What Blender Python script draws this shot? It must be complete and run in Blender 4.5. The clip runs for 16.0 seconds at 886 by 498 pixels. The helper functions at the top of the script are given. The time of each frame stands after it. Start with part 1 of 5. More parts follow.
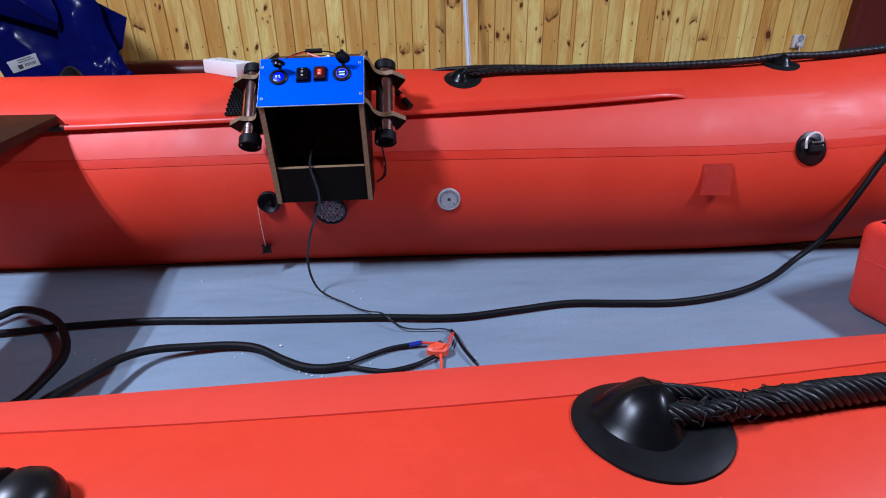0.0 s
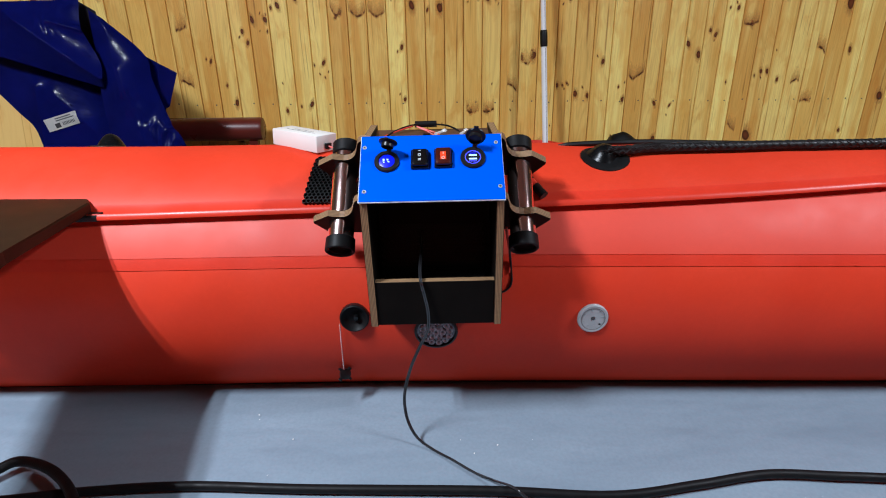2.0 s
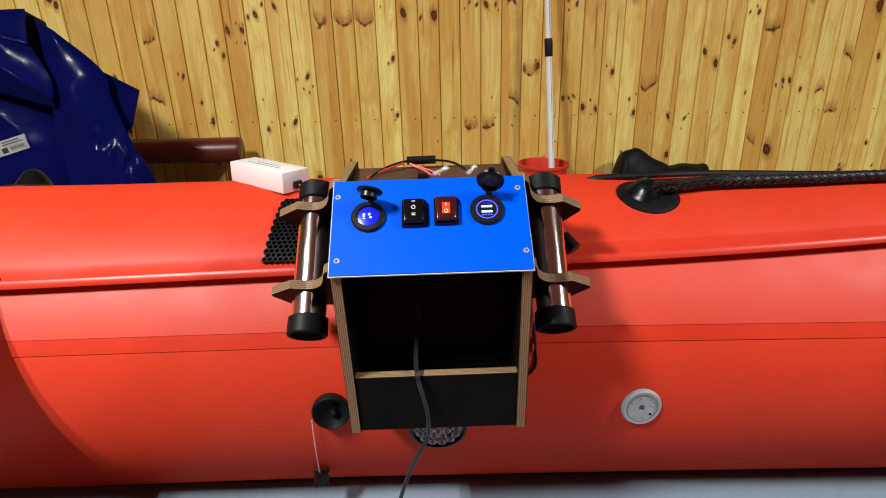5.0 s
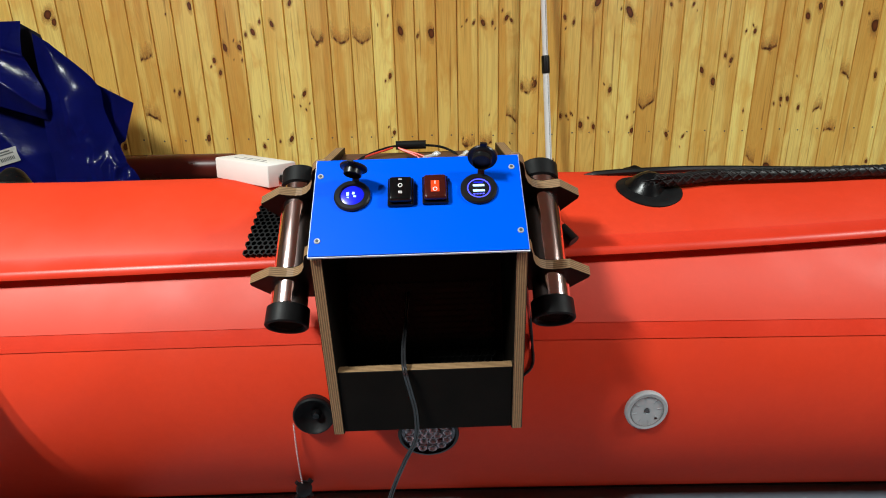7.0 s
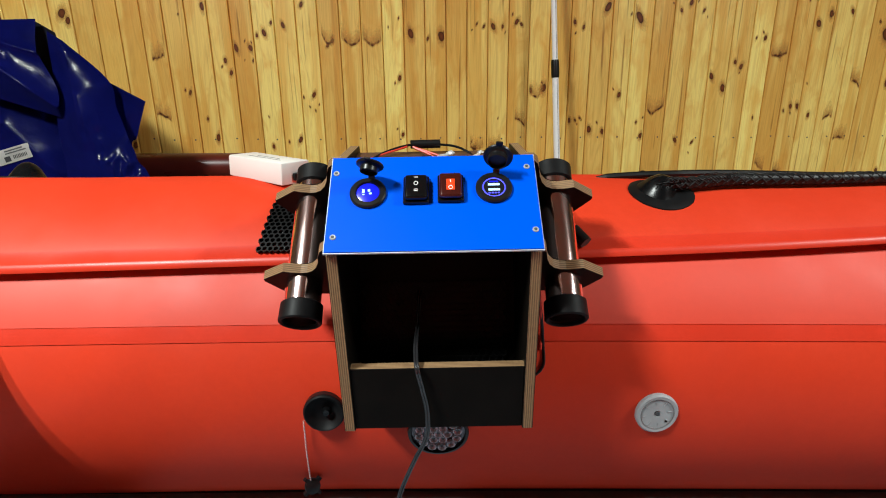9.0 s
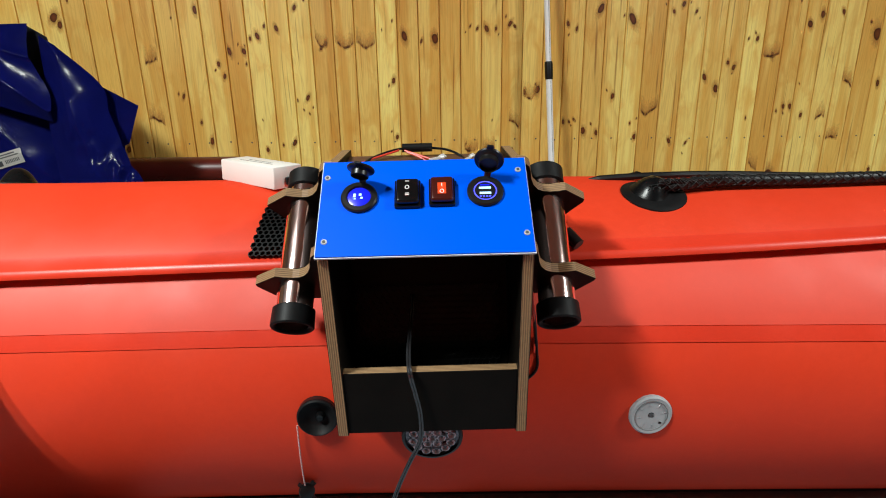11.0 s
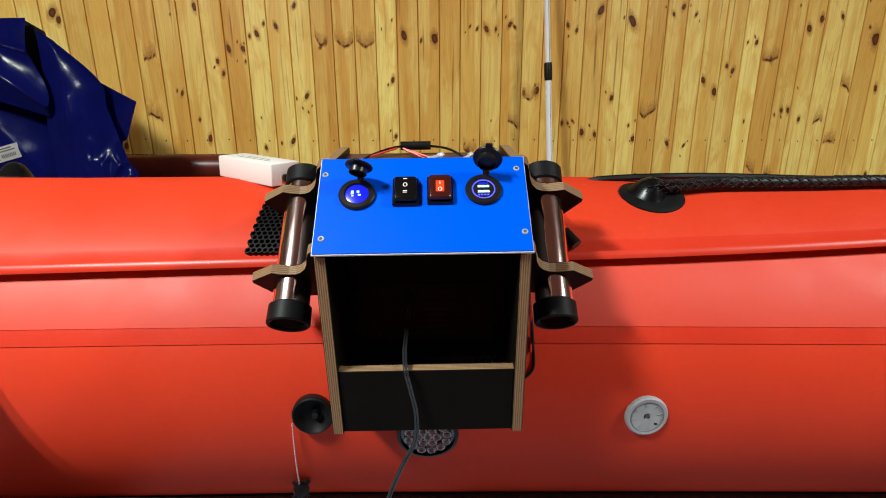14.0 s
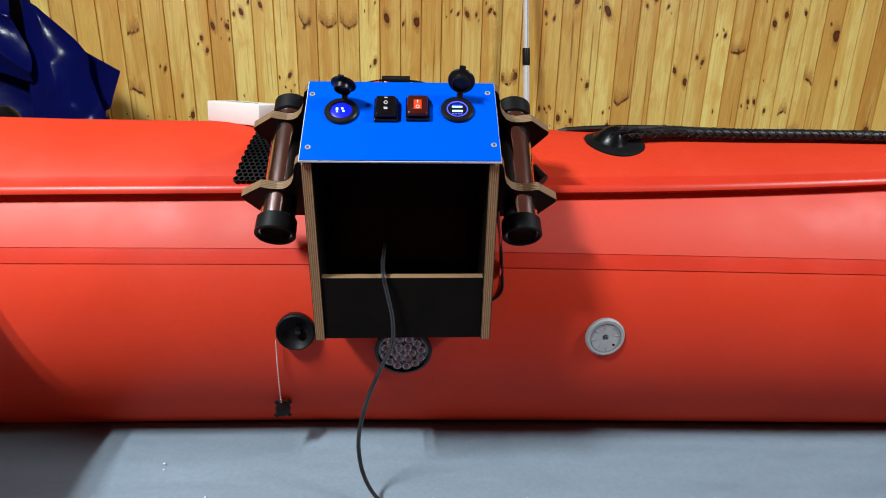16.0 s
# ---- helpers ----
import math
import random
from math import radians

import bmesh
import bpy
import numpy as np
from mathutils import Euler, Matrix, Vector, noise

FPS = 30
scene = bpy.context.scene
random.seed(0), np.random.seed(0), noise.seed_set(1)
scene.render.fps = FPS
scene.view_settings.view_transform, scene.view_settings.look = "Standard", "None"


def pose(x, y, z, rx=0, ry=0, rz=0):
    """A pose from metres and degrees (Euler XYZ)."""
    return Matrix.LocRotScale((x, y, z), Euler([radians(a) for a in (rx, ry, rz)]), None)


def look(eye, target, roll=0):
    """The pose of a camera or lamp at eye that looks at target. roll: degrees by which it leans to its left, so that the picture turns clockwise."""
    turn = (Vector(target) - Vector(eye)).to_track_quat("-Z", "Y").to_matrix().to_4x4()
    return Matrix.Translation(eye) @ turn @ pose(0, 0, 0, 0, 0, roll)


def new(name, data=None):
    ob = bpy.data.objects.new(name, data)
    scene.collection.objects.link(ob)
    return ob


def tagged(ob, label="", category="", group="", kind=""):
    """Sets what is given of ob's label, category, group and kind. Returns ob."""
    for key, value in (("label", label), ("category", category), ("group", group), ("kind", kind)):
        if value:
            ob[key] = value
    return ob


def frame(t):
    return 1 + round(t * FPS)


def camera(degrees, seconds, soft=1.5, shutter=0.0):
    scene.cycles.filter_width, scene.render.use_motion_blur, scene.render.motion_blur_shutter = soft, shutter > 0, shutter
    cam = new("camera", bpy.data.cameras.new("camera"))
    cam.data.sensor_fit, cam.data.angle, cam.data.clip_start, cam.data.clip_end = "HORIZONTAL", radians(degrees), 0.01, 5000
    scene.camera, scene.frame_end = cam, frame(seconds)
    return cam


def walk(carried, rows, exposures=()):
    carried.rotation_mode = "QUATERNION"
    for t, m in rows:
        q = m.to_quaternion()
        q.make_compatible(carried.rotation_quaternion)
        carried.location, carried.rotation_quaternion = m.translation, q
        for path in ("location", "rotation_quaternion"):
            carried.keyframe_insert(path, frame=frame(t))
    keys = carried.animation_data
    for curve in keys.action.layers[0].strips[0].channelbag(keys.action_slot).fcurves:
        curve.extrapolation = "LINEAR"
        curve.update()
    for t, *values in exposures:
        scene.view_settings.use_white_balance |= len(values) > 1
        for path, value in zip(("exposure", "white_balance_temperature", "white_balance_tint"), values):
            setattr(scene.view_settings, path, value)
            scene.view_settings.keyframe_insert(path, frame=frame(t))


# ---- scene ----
cam = camera(76.0, 16.0, soft=1.05)
PATH = [
    (0, (0.02, 0.093, 0.738), (0.197, 1.871, -0.16), -0.3),
    (0.3, (-0.029, 0.162, 0.734), (0.129, 1.964, -0.119), 0.3),
    (0.5, (-0.054, 0.205, 0.741), (0.1, 2.016, -0.093), 0.4),
    (0.8, (-0.076, 0.27, 0.744), (0.09, 2.089, -0.071), 0.4),
    (1, (-0.101, 0.316, 0.752), (0.058, 2.141, -0.049), 0.2),
    (1.2, (-0.131, 0.377, 0.751), (0.022, 2.207, -0.04), 0.4),
    (1.5, (-0.162, 0.449, 0.739), (-0.031, 2.291, -0.03), 0.1),
    (1.7, (-0.169, 0.475, 0.731), (-0.049, 2.322, -0.027), 0.2),
    (2, (-0.165, 0.494, 0.729), (-0.062, 2.345, -0.021), -0.1),
    (2.5, (-0.163, 0.53, 0.722), (-0.06, 2.376, -0.038), -0.3),
    (2.7, (-0.167, 0.544, 0.721), (-0.058, 2.388, -0.045), 0.3),
    (3, (-0.161, 0.555, 0.72), (-0.029, 2.4, -0.041), -0.5),
    (3.5, (-0.166, 0.553, 0.731), (-0.059, 2.4, -0.028), -0.4),
    (3.7, (-0.157, 0.565, 0.742), (-0.052, 2.42, 0.0), -0.6),
    (4, (-0.156, 0.635, 0.743), (-0.039, 2.494, 0.015), -0.9),
    (4.2, (-0.166, 0.681, 0.742), (-0.043, 2.541, 0.016), -0.8),
    (6.3, (-0.145, 0.775, 0.663), (-0.033, 2.664, 0.017), -0.5),
    (6.5, (-0.151, 0.772, 0.658), (-0.029, 2.667, 0.032), -0.4),
    (7, (-0.147, 0.774, 0.656), (-0.023, 2.671, 0.036), -0.6),
    (7.5, (-0.157, 0.772, 0.653), (-0.039, 2.673, 0.042), 0.0),
    (8, (-0.156, 0.771, 0.657), (-0.047, 2.674, 0.053), -0.4),
    (8.5, (-0.158, 0.771, 0.651), (-0.05, 2.673, 0.043), 0.1),
    (11, (-0.153, 0.772, 0.653), (-0.031, 2.675, 0.051), -0.2),
    (11.5, (-0.149, 0.773, 0.654), (-0.015, 2.676, 0.052), -0.4),
    (12, (-0.151, 0.774, 0.651), (-0.021, 2.675, 0.042), 0.1),
    (12.5, (-0.15, 0.774, 0.651), (-0.02, 2.674, 0.042), -0.2),
    (13, (-0.153, 0.774, 0.648), (-0.019, 2.674, 0.039), 0.7),
    (13.5, (-0.152, 0.773, 0.65), (-0.019, 2.675, 0.045), 0.4),
    (14, (-0.153, 0.773, 0.65), (-0.022, 2.676, 0.05), 0.5),
    (14.5, (-0.154, 0.772, 0.651), (-0.019, 2.677, 0.056), 0.6),
    (15, (-0.152, 0.775, 0.643), (0.024, 2.681, 0.061), 1.1),
    (15.3, (-0.158, 0.778, 0.614), (0.057, 2.681, 0.038), 1.7),
    (15.5, (-0.164, 0.775, 0.588), (0.048, 2.677, 0.009), 1.8),
    (15.7, (-0.162, 0.755, 0.566), (0.049, 2.656, -0.018), 1.7),
    (16, (-0.153, 0.687, 0.569), (0.05, 2.587, -0.021), 2.0),
]
walk(cam, [(t, look(eye, target, roll)) for t, eye, target, roll in PATH], exposures=[
    (0, -0.27, 5000, 19), (0.5, -0.27, 4750, 18), (1, -0.23, 4900, 17), (1.5, -0.13, 5250, 13), (2.5, -0.08, 5750, 7), (3.5, -0.04, 6050, 8), (4, -0.02, 6150, 8), (6.5, 0.0, 6230, 0),
    (15, 0.0, 6230, 0), (15.5, 0.03, 6050, 0), (16, 0.03, 5850, 2)])

# ---- light: two fluorescent fittings under the ceiling, dim room around ----
world = bpy.data.worlds.new("room_air")
scene.world = world
world.use_nodes = True
world.node_tree.nodes["Background"].inputs[0].default_value = (0.9, 0.95, 1.0, 1)
world.node_tree.nodes["Background"].inputs[1].default_value = 0.003
scene.view_settings.exposure = 0.0


def tube_light(x, y, watts):
    """One glowing fluorescent tube that faces down."""
    data = bpy.data.lights.new("tube_light", "AREA")
    data.shape, data.size, data.size_y, data.energy, data.color = "RECTANGLE", 0.036, 0.6, watts, (1.0, 0.985, 0.96)
    ob = new("tube_light", data)
    ob.matrix_world = pose(x, y, 2.395)


LAMPS = [(-1.63, 0.43, 153), (2.32, 0.43, 114)]
for lx, ly, watts in LAMPS:
    for side in (-0.075, 0.075):
        tube_light(lx + side, ly, watts / 2)

# ---- materials ----


class Mat:
    """A small node-building helper."""

    def __init__(self, name, rough=0.5, metal=0.0, spec=0.5):
        self.m = bpy.data.materials.new(name)
        self.m.use_nodes = True
        self.t = self.m.node_tree
        self.b = self.t.nodes["Principled BSDF"]
        self.b.inputs["Roughness"].default_value = rough
        self.b.inputs["Metallic"].default_value = metal
        self.b.inputs["Specular IOR Level"].default_value = spec

    def link(self, a, b):
        self.t.links.new(a, b)

    def coord(self, scale=(1, 1, 1), shift=None, kind="Object"):
        tc = self.t.nodes.new("ShaderNodeTexCoord")
        mp = self.t.nodes.new("ShaderNodeMapping")
        mp.inputs["Scale"].default_value = scale
        self.link(tc.outputs[kind], mp.inputs["Vector"])
        if shift is not None:
            self.link(shift, mp.inputs["Location"])
        return mp.outputs["Vector"]

    def noise(self, vec, scale, detail=3.0, rough=0.55, distort=0.0):
        nd = self.t.nodes.new("ShaderNodeTexNoise")
        nd.inputs["Scale"].default_value = scale
        nd.inputs["Detail"].default_value = detail
        nd.inputs["Roughness"].default_value = rough
        nd.inputs["Distortion"].default_value = distort
        self.link(vec, nd.inputs["Vector"])
        return nd.outputs["Fac"]

    def ramp(self, fac, stops):
        r = self.t.nodes.new("ShaderNodeValToRGB")
        e = r.color_ramp.elements
        while len(e) < len(stops):
            e.new(0.5)
        for i, (p, c) in enumerate(stops):
            e[i].position = p
            e[i].color = (*c, 1) if len(c) == 3 else c
        self.link(fac, r.inputs["Fac"])
        return r.outputs["Color"]

    def span(self, fac, a, b, lo=0.0, hi=1.0):
        r = self.t.nodes.new("ShaderNodeMapRange")
        for key, value in (("From Min", a), ("From Max", b), ("To Min", lo), ("To Max", hi)):
            r.inputs[key].default_value = value
        self.link(fac, r.inputs["Value"])
        return r.outputs["Result"]

    def math(self, op, a, b=None):
        nd = self.t.nodes.new("ShaderNodeMath")
        nd.operation = op
        for i, v in enumerate((a, b)):
            if v is None:
                continue
            if isinstance(v, (int, float)):
                nd.inputs[i].default_value = v
            else:
                self.link(v, nd.inputs[i])
        return nd.outputs[0]

    def mix(self, fac, a, b, mode="MIX"):
        nd = self.t.nodes.new("ShaderNodeMix")
        nd.data_type = "RGBA"
        nd.blend_type = mode
        for i, v in ((0, fac), (6, a), (7, b)):
            if isinstance(v, (int, float)):
                nd.inputs[i].default_value = v
            elif isinstance(v, tuple):
                nd.inputs[i].default_value = (*v, 1)
            else:
                self.link(v, nd.inputs[i])
        return nd.outputs[2]

    def colour(self, socket):
        if isinstance(socket, tuple):
            self.b.inputs["Base Color"].default_value = (*socket, 1)
        else:
            self.link(socket, self.b.inputs["Base Color"])
        return self

    def roughness(self, socket):
        self.link(socket, self.b.inputs["Roughness"])
        return self

    def bump(self, fac, strength=0.2, dist=0.002):
        bp = self.t.nodes.new("ShaderNodeBump")
        bp.inputs["Strength"].default_value = strength
        bp.inputs["Distance"].default_value = dist
        self.link(fac, bp.inputs["Height"])
        old = self.b.inputs["Normal"].links
        if old:
            self.link(old[0].from_socket, bp.inputs["Normal"])
        self.link(bp.outputs["Normal"], self.b.inputs["Normal"])
        return self

    def emit(self, tone, strength):
        self.b.inputs["Emission Color"].default_value = (*tone, 1)
        self.b.inputs["Emission Strength"].default_value = strength
        return self


def pvc_fabric(name, tone, dark, rough=0.35, sheen=0.03):
    """Coated boat fabric: dull colour under a thin even gloss, faint scuffs and handling marks."""
    k = Mat(name, rough)
    v = k.coord()
    blot = k.noise(v, 5.0, 4)
    fine = k.noise(v, 90.0, 4, 0.7)
    scuff = k.noise(k.coord((0.35, 1, 1)), 38.0, 4, 0.65, 1.2)
    c = k.mix(k.span(blot, 0.35, 0.7), tone, dark)
    c = k.mix(k.span(fine, 0.3, 0.8, 0.0, 0.45), c, tuple(0.92 * a for a in dark))
    c = k.mix(k.span(scuff, 0.62, 0.78, 0.0, 0.22), c, tuple(min(1.0, 1.06 * a + 0.012) for a in tone))
    gloss_rough = k.span(k.noise(v, 14.0, 4), 0.3, 0.75, rough - 0.05, rough + 0.08)
    k.bump(k.noise(v, 900.0, 1), 0.12, 0.0004)
    k.bump(k.noise(k.coord((3, 9, 9)), 1.4, 2), 0.02, 0.006)
    normal = k.b.inputs["Normal"].links[0].from_socket
    matt, gloss, both = [k.t.nodes.new(kind) for kind in ("ShaderNodeBsdfDiffuse", "ShaderNodeBsdfGlossy", "ShaderNodeMixShader")]
    both.inputs[0].default_value = sheen
    k.link(c, matt.inputs["Color"])
    k.link(gloss_rough, gloss.inputs["Roughness"])
    for node in (matt, gloss):
        k.link(normal, node.inputs["Normal"])
    k.link(matt.outputs[0], both.inputs[1])
    k.link(gloss.outputs[0], both.inputs[2])
    k.link(both.outputs[0], k.t.nodes["Material Output"].inputs["Surface"])
    k.t.nodes.remove(k.b)
    return k.m


RED = pvc_fabric("red_pvc", (0.60, 0.042, 0.0135), (0.54, 0.034, 0.0105), 0.46, 0.031)
RED_SHEEN = pvc_fabric("red_pvc_highlight", (0.60, 0.042, 0.015), (0.55, 0.035, 0.012), 0.58, 0.052)
RED_STRIP = pvc_fabric("red_pvc_strip", (0.59, 0.038, 0.016), (0.50, 0.028, 0.011), 0.36, 0.035)

# Paler copy of the red: sheen on near strip and flap put into colour.
RED_PALE = pvc_fabric("red_pvc_sheen_tone", (0.62, 0.052, 0.026), (0.57, 0.042, 0.020), 0.45, 0.06)


def floor_pvc():
    k = Mat("grey_floor_pvc", 0.5, spec=0.22)
    v = k.coord()
    big = k.noise(k.coord((0.8, 2.2, 1)), 2.2, 4)
    fine = k.noise(v, 150.0, 3)
    c = k.mix(k.span(big, 0.35, 0.68), (0.163, 0.207, 0.254), (0.208, 0.258, 0.307))
    k.colour(k.mix(k.span(fine, 0.35, 0.75, 0.0, 0.4), c, (0.134, 0.169, 0.211)))
    k.roughness(k.span(k.noise(v, 9.0, 4), 0.3, 0.7, 0.42, 0.6))
    k.bump(k.noise(v, 700.0, 1), 0.15, 0.0005)
    k.bump(k.noise(k.coord((1.2, 3, 1)), 1.8, 3), 0.8, 0.022)
    return k.m


GREY_FLOOR = floor_pvc()


def pine(name, light, mid, dark, rough=0.32):
    """Lacquered pine: pale sapwood beside orange heartwood, lengthwise growth rings, resin streaks, tone from board to board."""
    k = Mat(name, rough, spec=0.4)
    info = k.t.nodes.new("ShaderNodeObjectInfo")
    off = k.t.nodes.new("ShaderNodeCombineXYZ")
    shift = k.math("MULTIPLY", info.outputs["Random"], 37.0)
    k.link(shift, off.inputs[0])
    k.link(shift, off.inputs[2])
    o = off.outputs[0]
    heart = k.span(k.noise(k.coord((1, 1, 0.05), o), 13.0, 2, 0.45, 0.3), 0.47, 0.55)
    flow = k.noise(k.coord((1, 1, 0.06), o), 12.0, 3, 0.5, 0.9)
    rings = k.math("POWER", k.span(k.math("SINE", k.math("MULTIPLY", flow, 90.0)), -1, 1), 3.0)
    grain = k.noise(k.coord((1, 1, 0.03), o), 170.0, 5, 0.65, 0.4)
    cloud = k.noise(k.coord((1, 1, 0.35), o), 16.0, 4, 0.6, 0.8)
    streak = k.noise(k.coord((1, 1, 0.03), o), 75.0, 2, 0.5, 0.3)
    c = k.mix(k.math("MULTIPLY", heart, 0.75), light, mid)
    c = k.mix(k.math("MULTIPLY", rings, 0.20), c, dark)
    c = k.mix(k.span(grain, 0.35, 0.75, 0.0, 0.30), c, (dark[0] * 1.15, dark[1] * 1.15, dark[2] * 1.1))
    c = k.mix(k.span(cloud, 0.48, 0.72, 0.0, 0.7), c, (mid[0] * 0.92, mid[1] * 0.80, mid[2] * 0.66))
    c = k.mix(k.span(streak, 0.63, 0.73, 0.0, 0.65), c, (dark[0] * 0.62, dark[1] * 0.48, dark[2] * 0.38))
    tone = k.ramp(k.t.nodes.new("ShaderNodeSeparateColor").outputs[0], [(0.0, (1.12, 1.19, 1.18)), (0.25, (1.04, 1.06, 1.02)), (0.5, (0.97, 0.92, 0.83)), (0.75, (0.90, 0.79, 0.66)), (1.0, (0.82, 0.67, 0.52))])
    k.link(info.outputs["Color"], k.t.nodes["Separate Color"].inputs[0])
    k.colour(k.mix(1.0, c, tone, "MULTIPLY"))
    k.roughness(k.span(grain, 0.3, 0.7, rough - 0.05, rough + 0.16))
    k.bump(grain, 0.2, 0.0005)
    k.bump(flow, 0.15, 0.004)
    return k.m


PINE = pine("lacquered_pine", (0.96, 0.735, 0.228), (0.78, 0.455, 0.098), (0.42, 0.195, 0.038))
PINE_PALE = pine("pale_pine", (0.96, 0.78, 0.32), (0.93, 0.73, 0.28), (0.84, 0.62, 0.22), 0.5)


def knot_mat():
    """Knots: a red-brown heart, a dark ragged rim and an orange stain that fades into the board."""
    k = Mat("pine_knot", 0.36, spec=0.3)
    at = k.t.nodes.new("ShaderNodeAttribute")
    at.attribute_name = "ring"
    wob = k.noise(k.coord((1, 1, 0.6)), 140.0, 4, 0.65)
    f = k.math("ADD", at.outputs["Fac"], k.span(wob, 0, 1, -0.14, 0.14))
    k.colour(k.ramp(f, [(0.0, (0.17, 0.048, 0.013)), (0.34, (0.12, 0.032, 0.009)), (0.52, (0.035, 0.012, 0.004)), (0.62, (0.16, 0.058, 0.015)), (0.74, (0.44, 0.20, 0.050)), (0.95, (0.62, 0.34, 0.09))]))
    k.link(k.ramp(f, [(0.58, (1, 1, 1)), (0.70, (0.62, 0.62, 0.62)), (0.82, (0.38, 0.38, 0.38)), (1.0, (0, 0, 0))]), k.b.inputs["Alpha"])
    return k.m


KNOT = knot_mat()


def plain(name, tone, rough=0.5, metal=0.0, spec=0.5, vary=0.18, grain=40.0, bump=0.0):
    k = Mat(name, rough, metal, spec)
    v = k.coord()
    f = k.noise(v, grain, 4)
    k.colour(k.mix(k.span(f, 0.3, 0.72), tone, tuple(c * (1 - vary) for c in tone)))
    k.roughness(k.span(k.noise(v, grain * 0.4, 3), 0.3, 0.7, max(0.03, rough - 0.06), rough + 0.08))
    if bump:
        k.bump(f, bump, 0.001)
    return k.m


def ply_edge(axis):
    """Sawn plywood edge: light and dark veneers across the sheet's thickness."""
    k = Mat("plywood_edge_" + axis, 0.6)
    v = k.coord()
    sep = k.t.nodes.new("ShaderNodeSeparateXYZ")
    k.link(v, sep.inputs[0])
    h = sep.outputs["XYZ".index(axis)]
    wave = k.math("SINE", k.math("MULTIPLY", h, 2 * math.pi / 0.0024))
    layer = k.math("ADD", wave, k.span(k.noise(v, 180.0, 3), 0, 1, -0.9, 0.9))
    c = k.ramp(k.span(layer, -1, 1), [(0.2, (0.115, 0.062, 0.026)), (0.5, (0.195, 0.113, 0.049)), (0.8, (0.29, 0.18, 0.083))])
    stain = k.span(k.noise(v, 30.0, 4), 0.4, 0.7, 0.0, 0.6)
    k.colour(k.mix(stain, c, (0.21, 0.125, 0.058)))
    k.bump(layer, 0.3, 0.0005)
    return k.m


EDGE = {a: ply_edge(a) for a in "XYZ"}
FILM = plain("dark_phenolic_film", (0.0062, 0.0047, 0.0036), 0.45, spec=0.07, vary=0.35, grain=25)
BROWN_PLY = plain("brown_film_plywood", (0.075, 0.035, 0.022), 0.4, vary=0.3, grain=30)
SEAT_PLY = plain("brown_seat_plywood", (0.017, 0.0075, 0.0033), 0.5, spec=0.2, vary=0.4, grain=14, bump=0.1)
BLACK = plain("black_plastic", (0.0065, 0.0065, 0.007), 0.36, spec=0.32, vary=0.3)
BLACK_MATT = plain("black_rubber", (0.0065, 0.0065, 0.007), 0.5, spec=0.14, vary=0.35, grain=90, bump=0.15)
RUBBER_HOOD = plain("black_moulded_rubber", (0.0045, 0.0045, 0.005), 0.27, spec=0.14, vary=0.3, grain=60)
BLACK_GLOSS = plain("glossy_black_plastic", (0.004, 0.004, 0.0045), 0.14, spec=0.4, vary=0.2)
ROPE = plain("black_polyester_rope", (0.006, 0.006, 0.0065), 0.45, spec=0.3, vary=0.4, grain=300, bump=0.2)
BLUE_PANEL = plain("blue_acrylic_panel", (0.001, 0.080, 0.72), 0.45, spec=0.12, vary=0.05, grain=8)
WHITE_EDGE = plain("white_panel_core", (0.75, 0.78, 0.82), 0.5, vary=0.05)
WHITE = plain("white_plastic", (0.70, 0.675, 0.64), 0.42, vary=0.06, grain=12)
LEAD = plain("glossy_black_lead", (0.018, 0.018, 0.020), 0.13, spec=0.8, vary=0.2)
GREY_PLASTIC = plain("light_grey_plastic", (0.36, 0.385, 0.40), 0.5, vary=0.15, grain=60)
GREY_DARK = plain("grey_mark", (0.16, 0.16, 0.16), 0.6)
STEEL = plain("zinc_steel", (0.55, 0.55, 0.56), 0.25, 1.0, vary=0.15, grain=120)
ZINC = plain("dull_zinc", (0.40, 0.42, 0.44), 0.5, 0.3, vary=0.2, grain=120)
CHROME = plain("polished_steel", (0.86, 0.87, 0.88), 0.3, 0.55, vary=0.05)
ALU = plain("silver_lacquered_aluminium", (0.93, 0.94, 0.95), 0.25, 0.0, vary=0.03, grain=20)
bp = Mat("glossy_brown_lacquered_pipe", 0.14, 1.0, spec=0.5)
bp_v = bp.coord((1, 1, 0.18))
bp.colour(bp.mix(bp.span(bp.noise(bp_v, 70.0, 4), 0.35, 0.7), (0.95, 0.74, 0.70), (0.80, 0.58, 0.54)))
bp.bump(bp.noise(bp_v, 60.0, 2), 0.35, 0.003)
bp.b.inputs["Coat Weight"].default_value = 0.5
bp.b.inputs["Coat Roughness"].default_value = 0.05
BROWN_PIPE = bp.m
MAROON = plain("maroon_enamel", (0.105, 0.014, 0.009), 0.30, vary=0.2, grain=15)
MAROON_DOOR = plain("maroon_door_paint", (0.13, 0.016, 0.010), 0.42, vary=0.2, grain=6)
RED_PLASTIC = plain("red_plastic", (0.74, 0.045, 0.022), 0.34, vary=0.12, grain=20)
RED_WIRE = plain("red_wire", (0.60, 0.04, 0.02), 0.4)
ORANGE_RED = plain("orange_red_plastic", (0.78, 0.085, 0.03), 0.45, vary=0.25, grain=120, bump=0.3)
BLUE_SLEEVE = plain("blue_heat_shrink", (0.01, 0.02, 0.25), 0.4)
PAPER = plain("paper_label", (0.68, 0.67, 0.64), 0.6, vary=0.08)
INK = plain("label_print", (0.06, 0.06, 0.065), 0.6)
WHITE_MARK = plain("white_mark", (0.8, 0.8, 0.8), 0.5, vary=0.02)
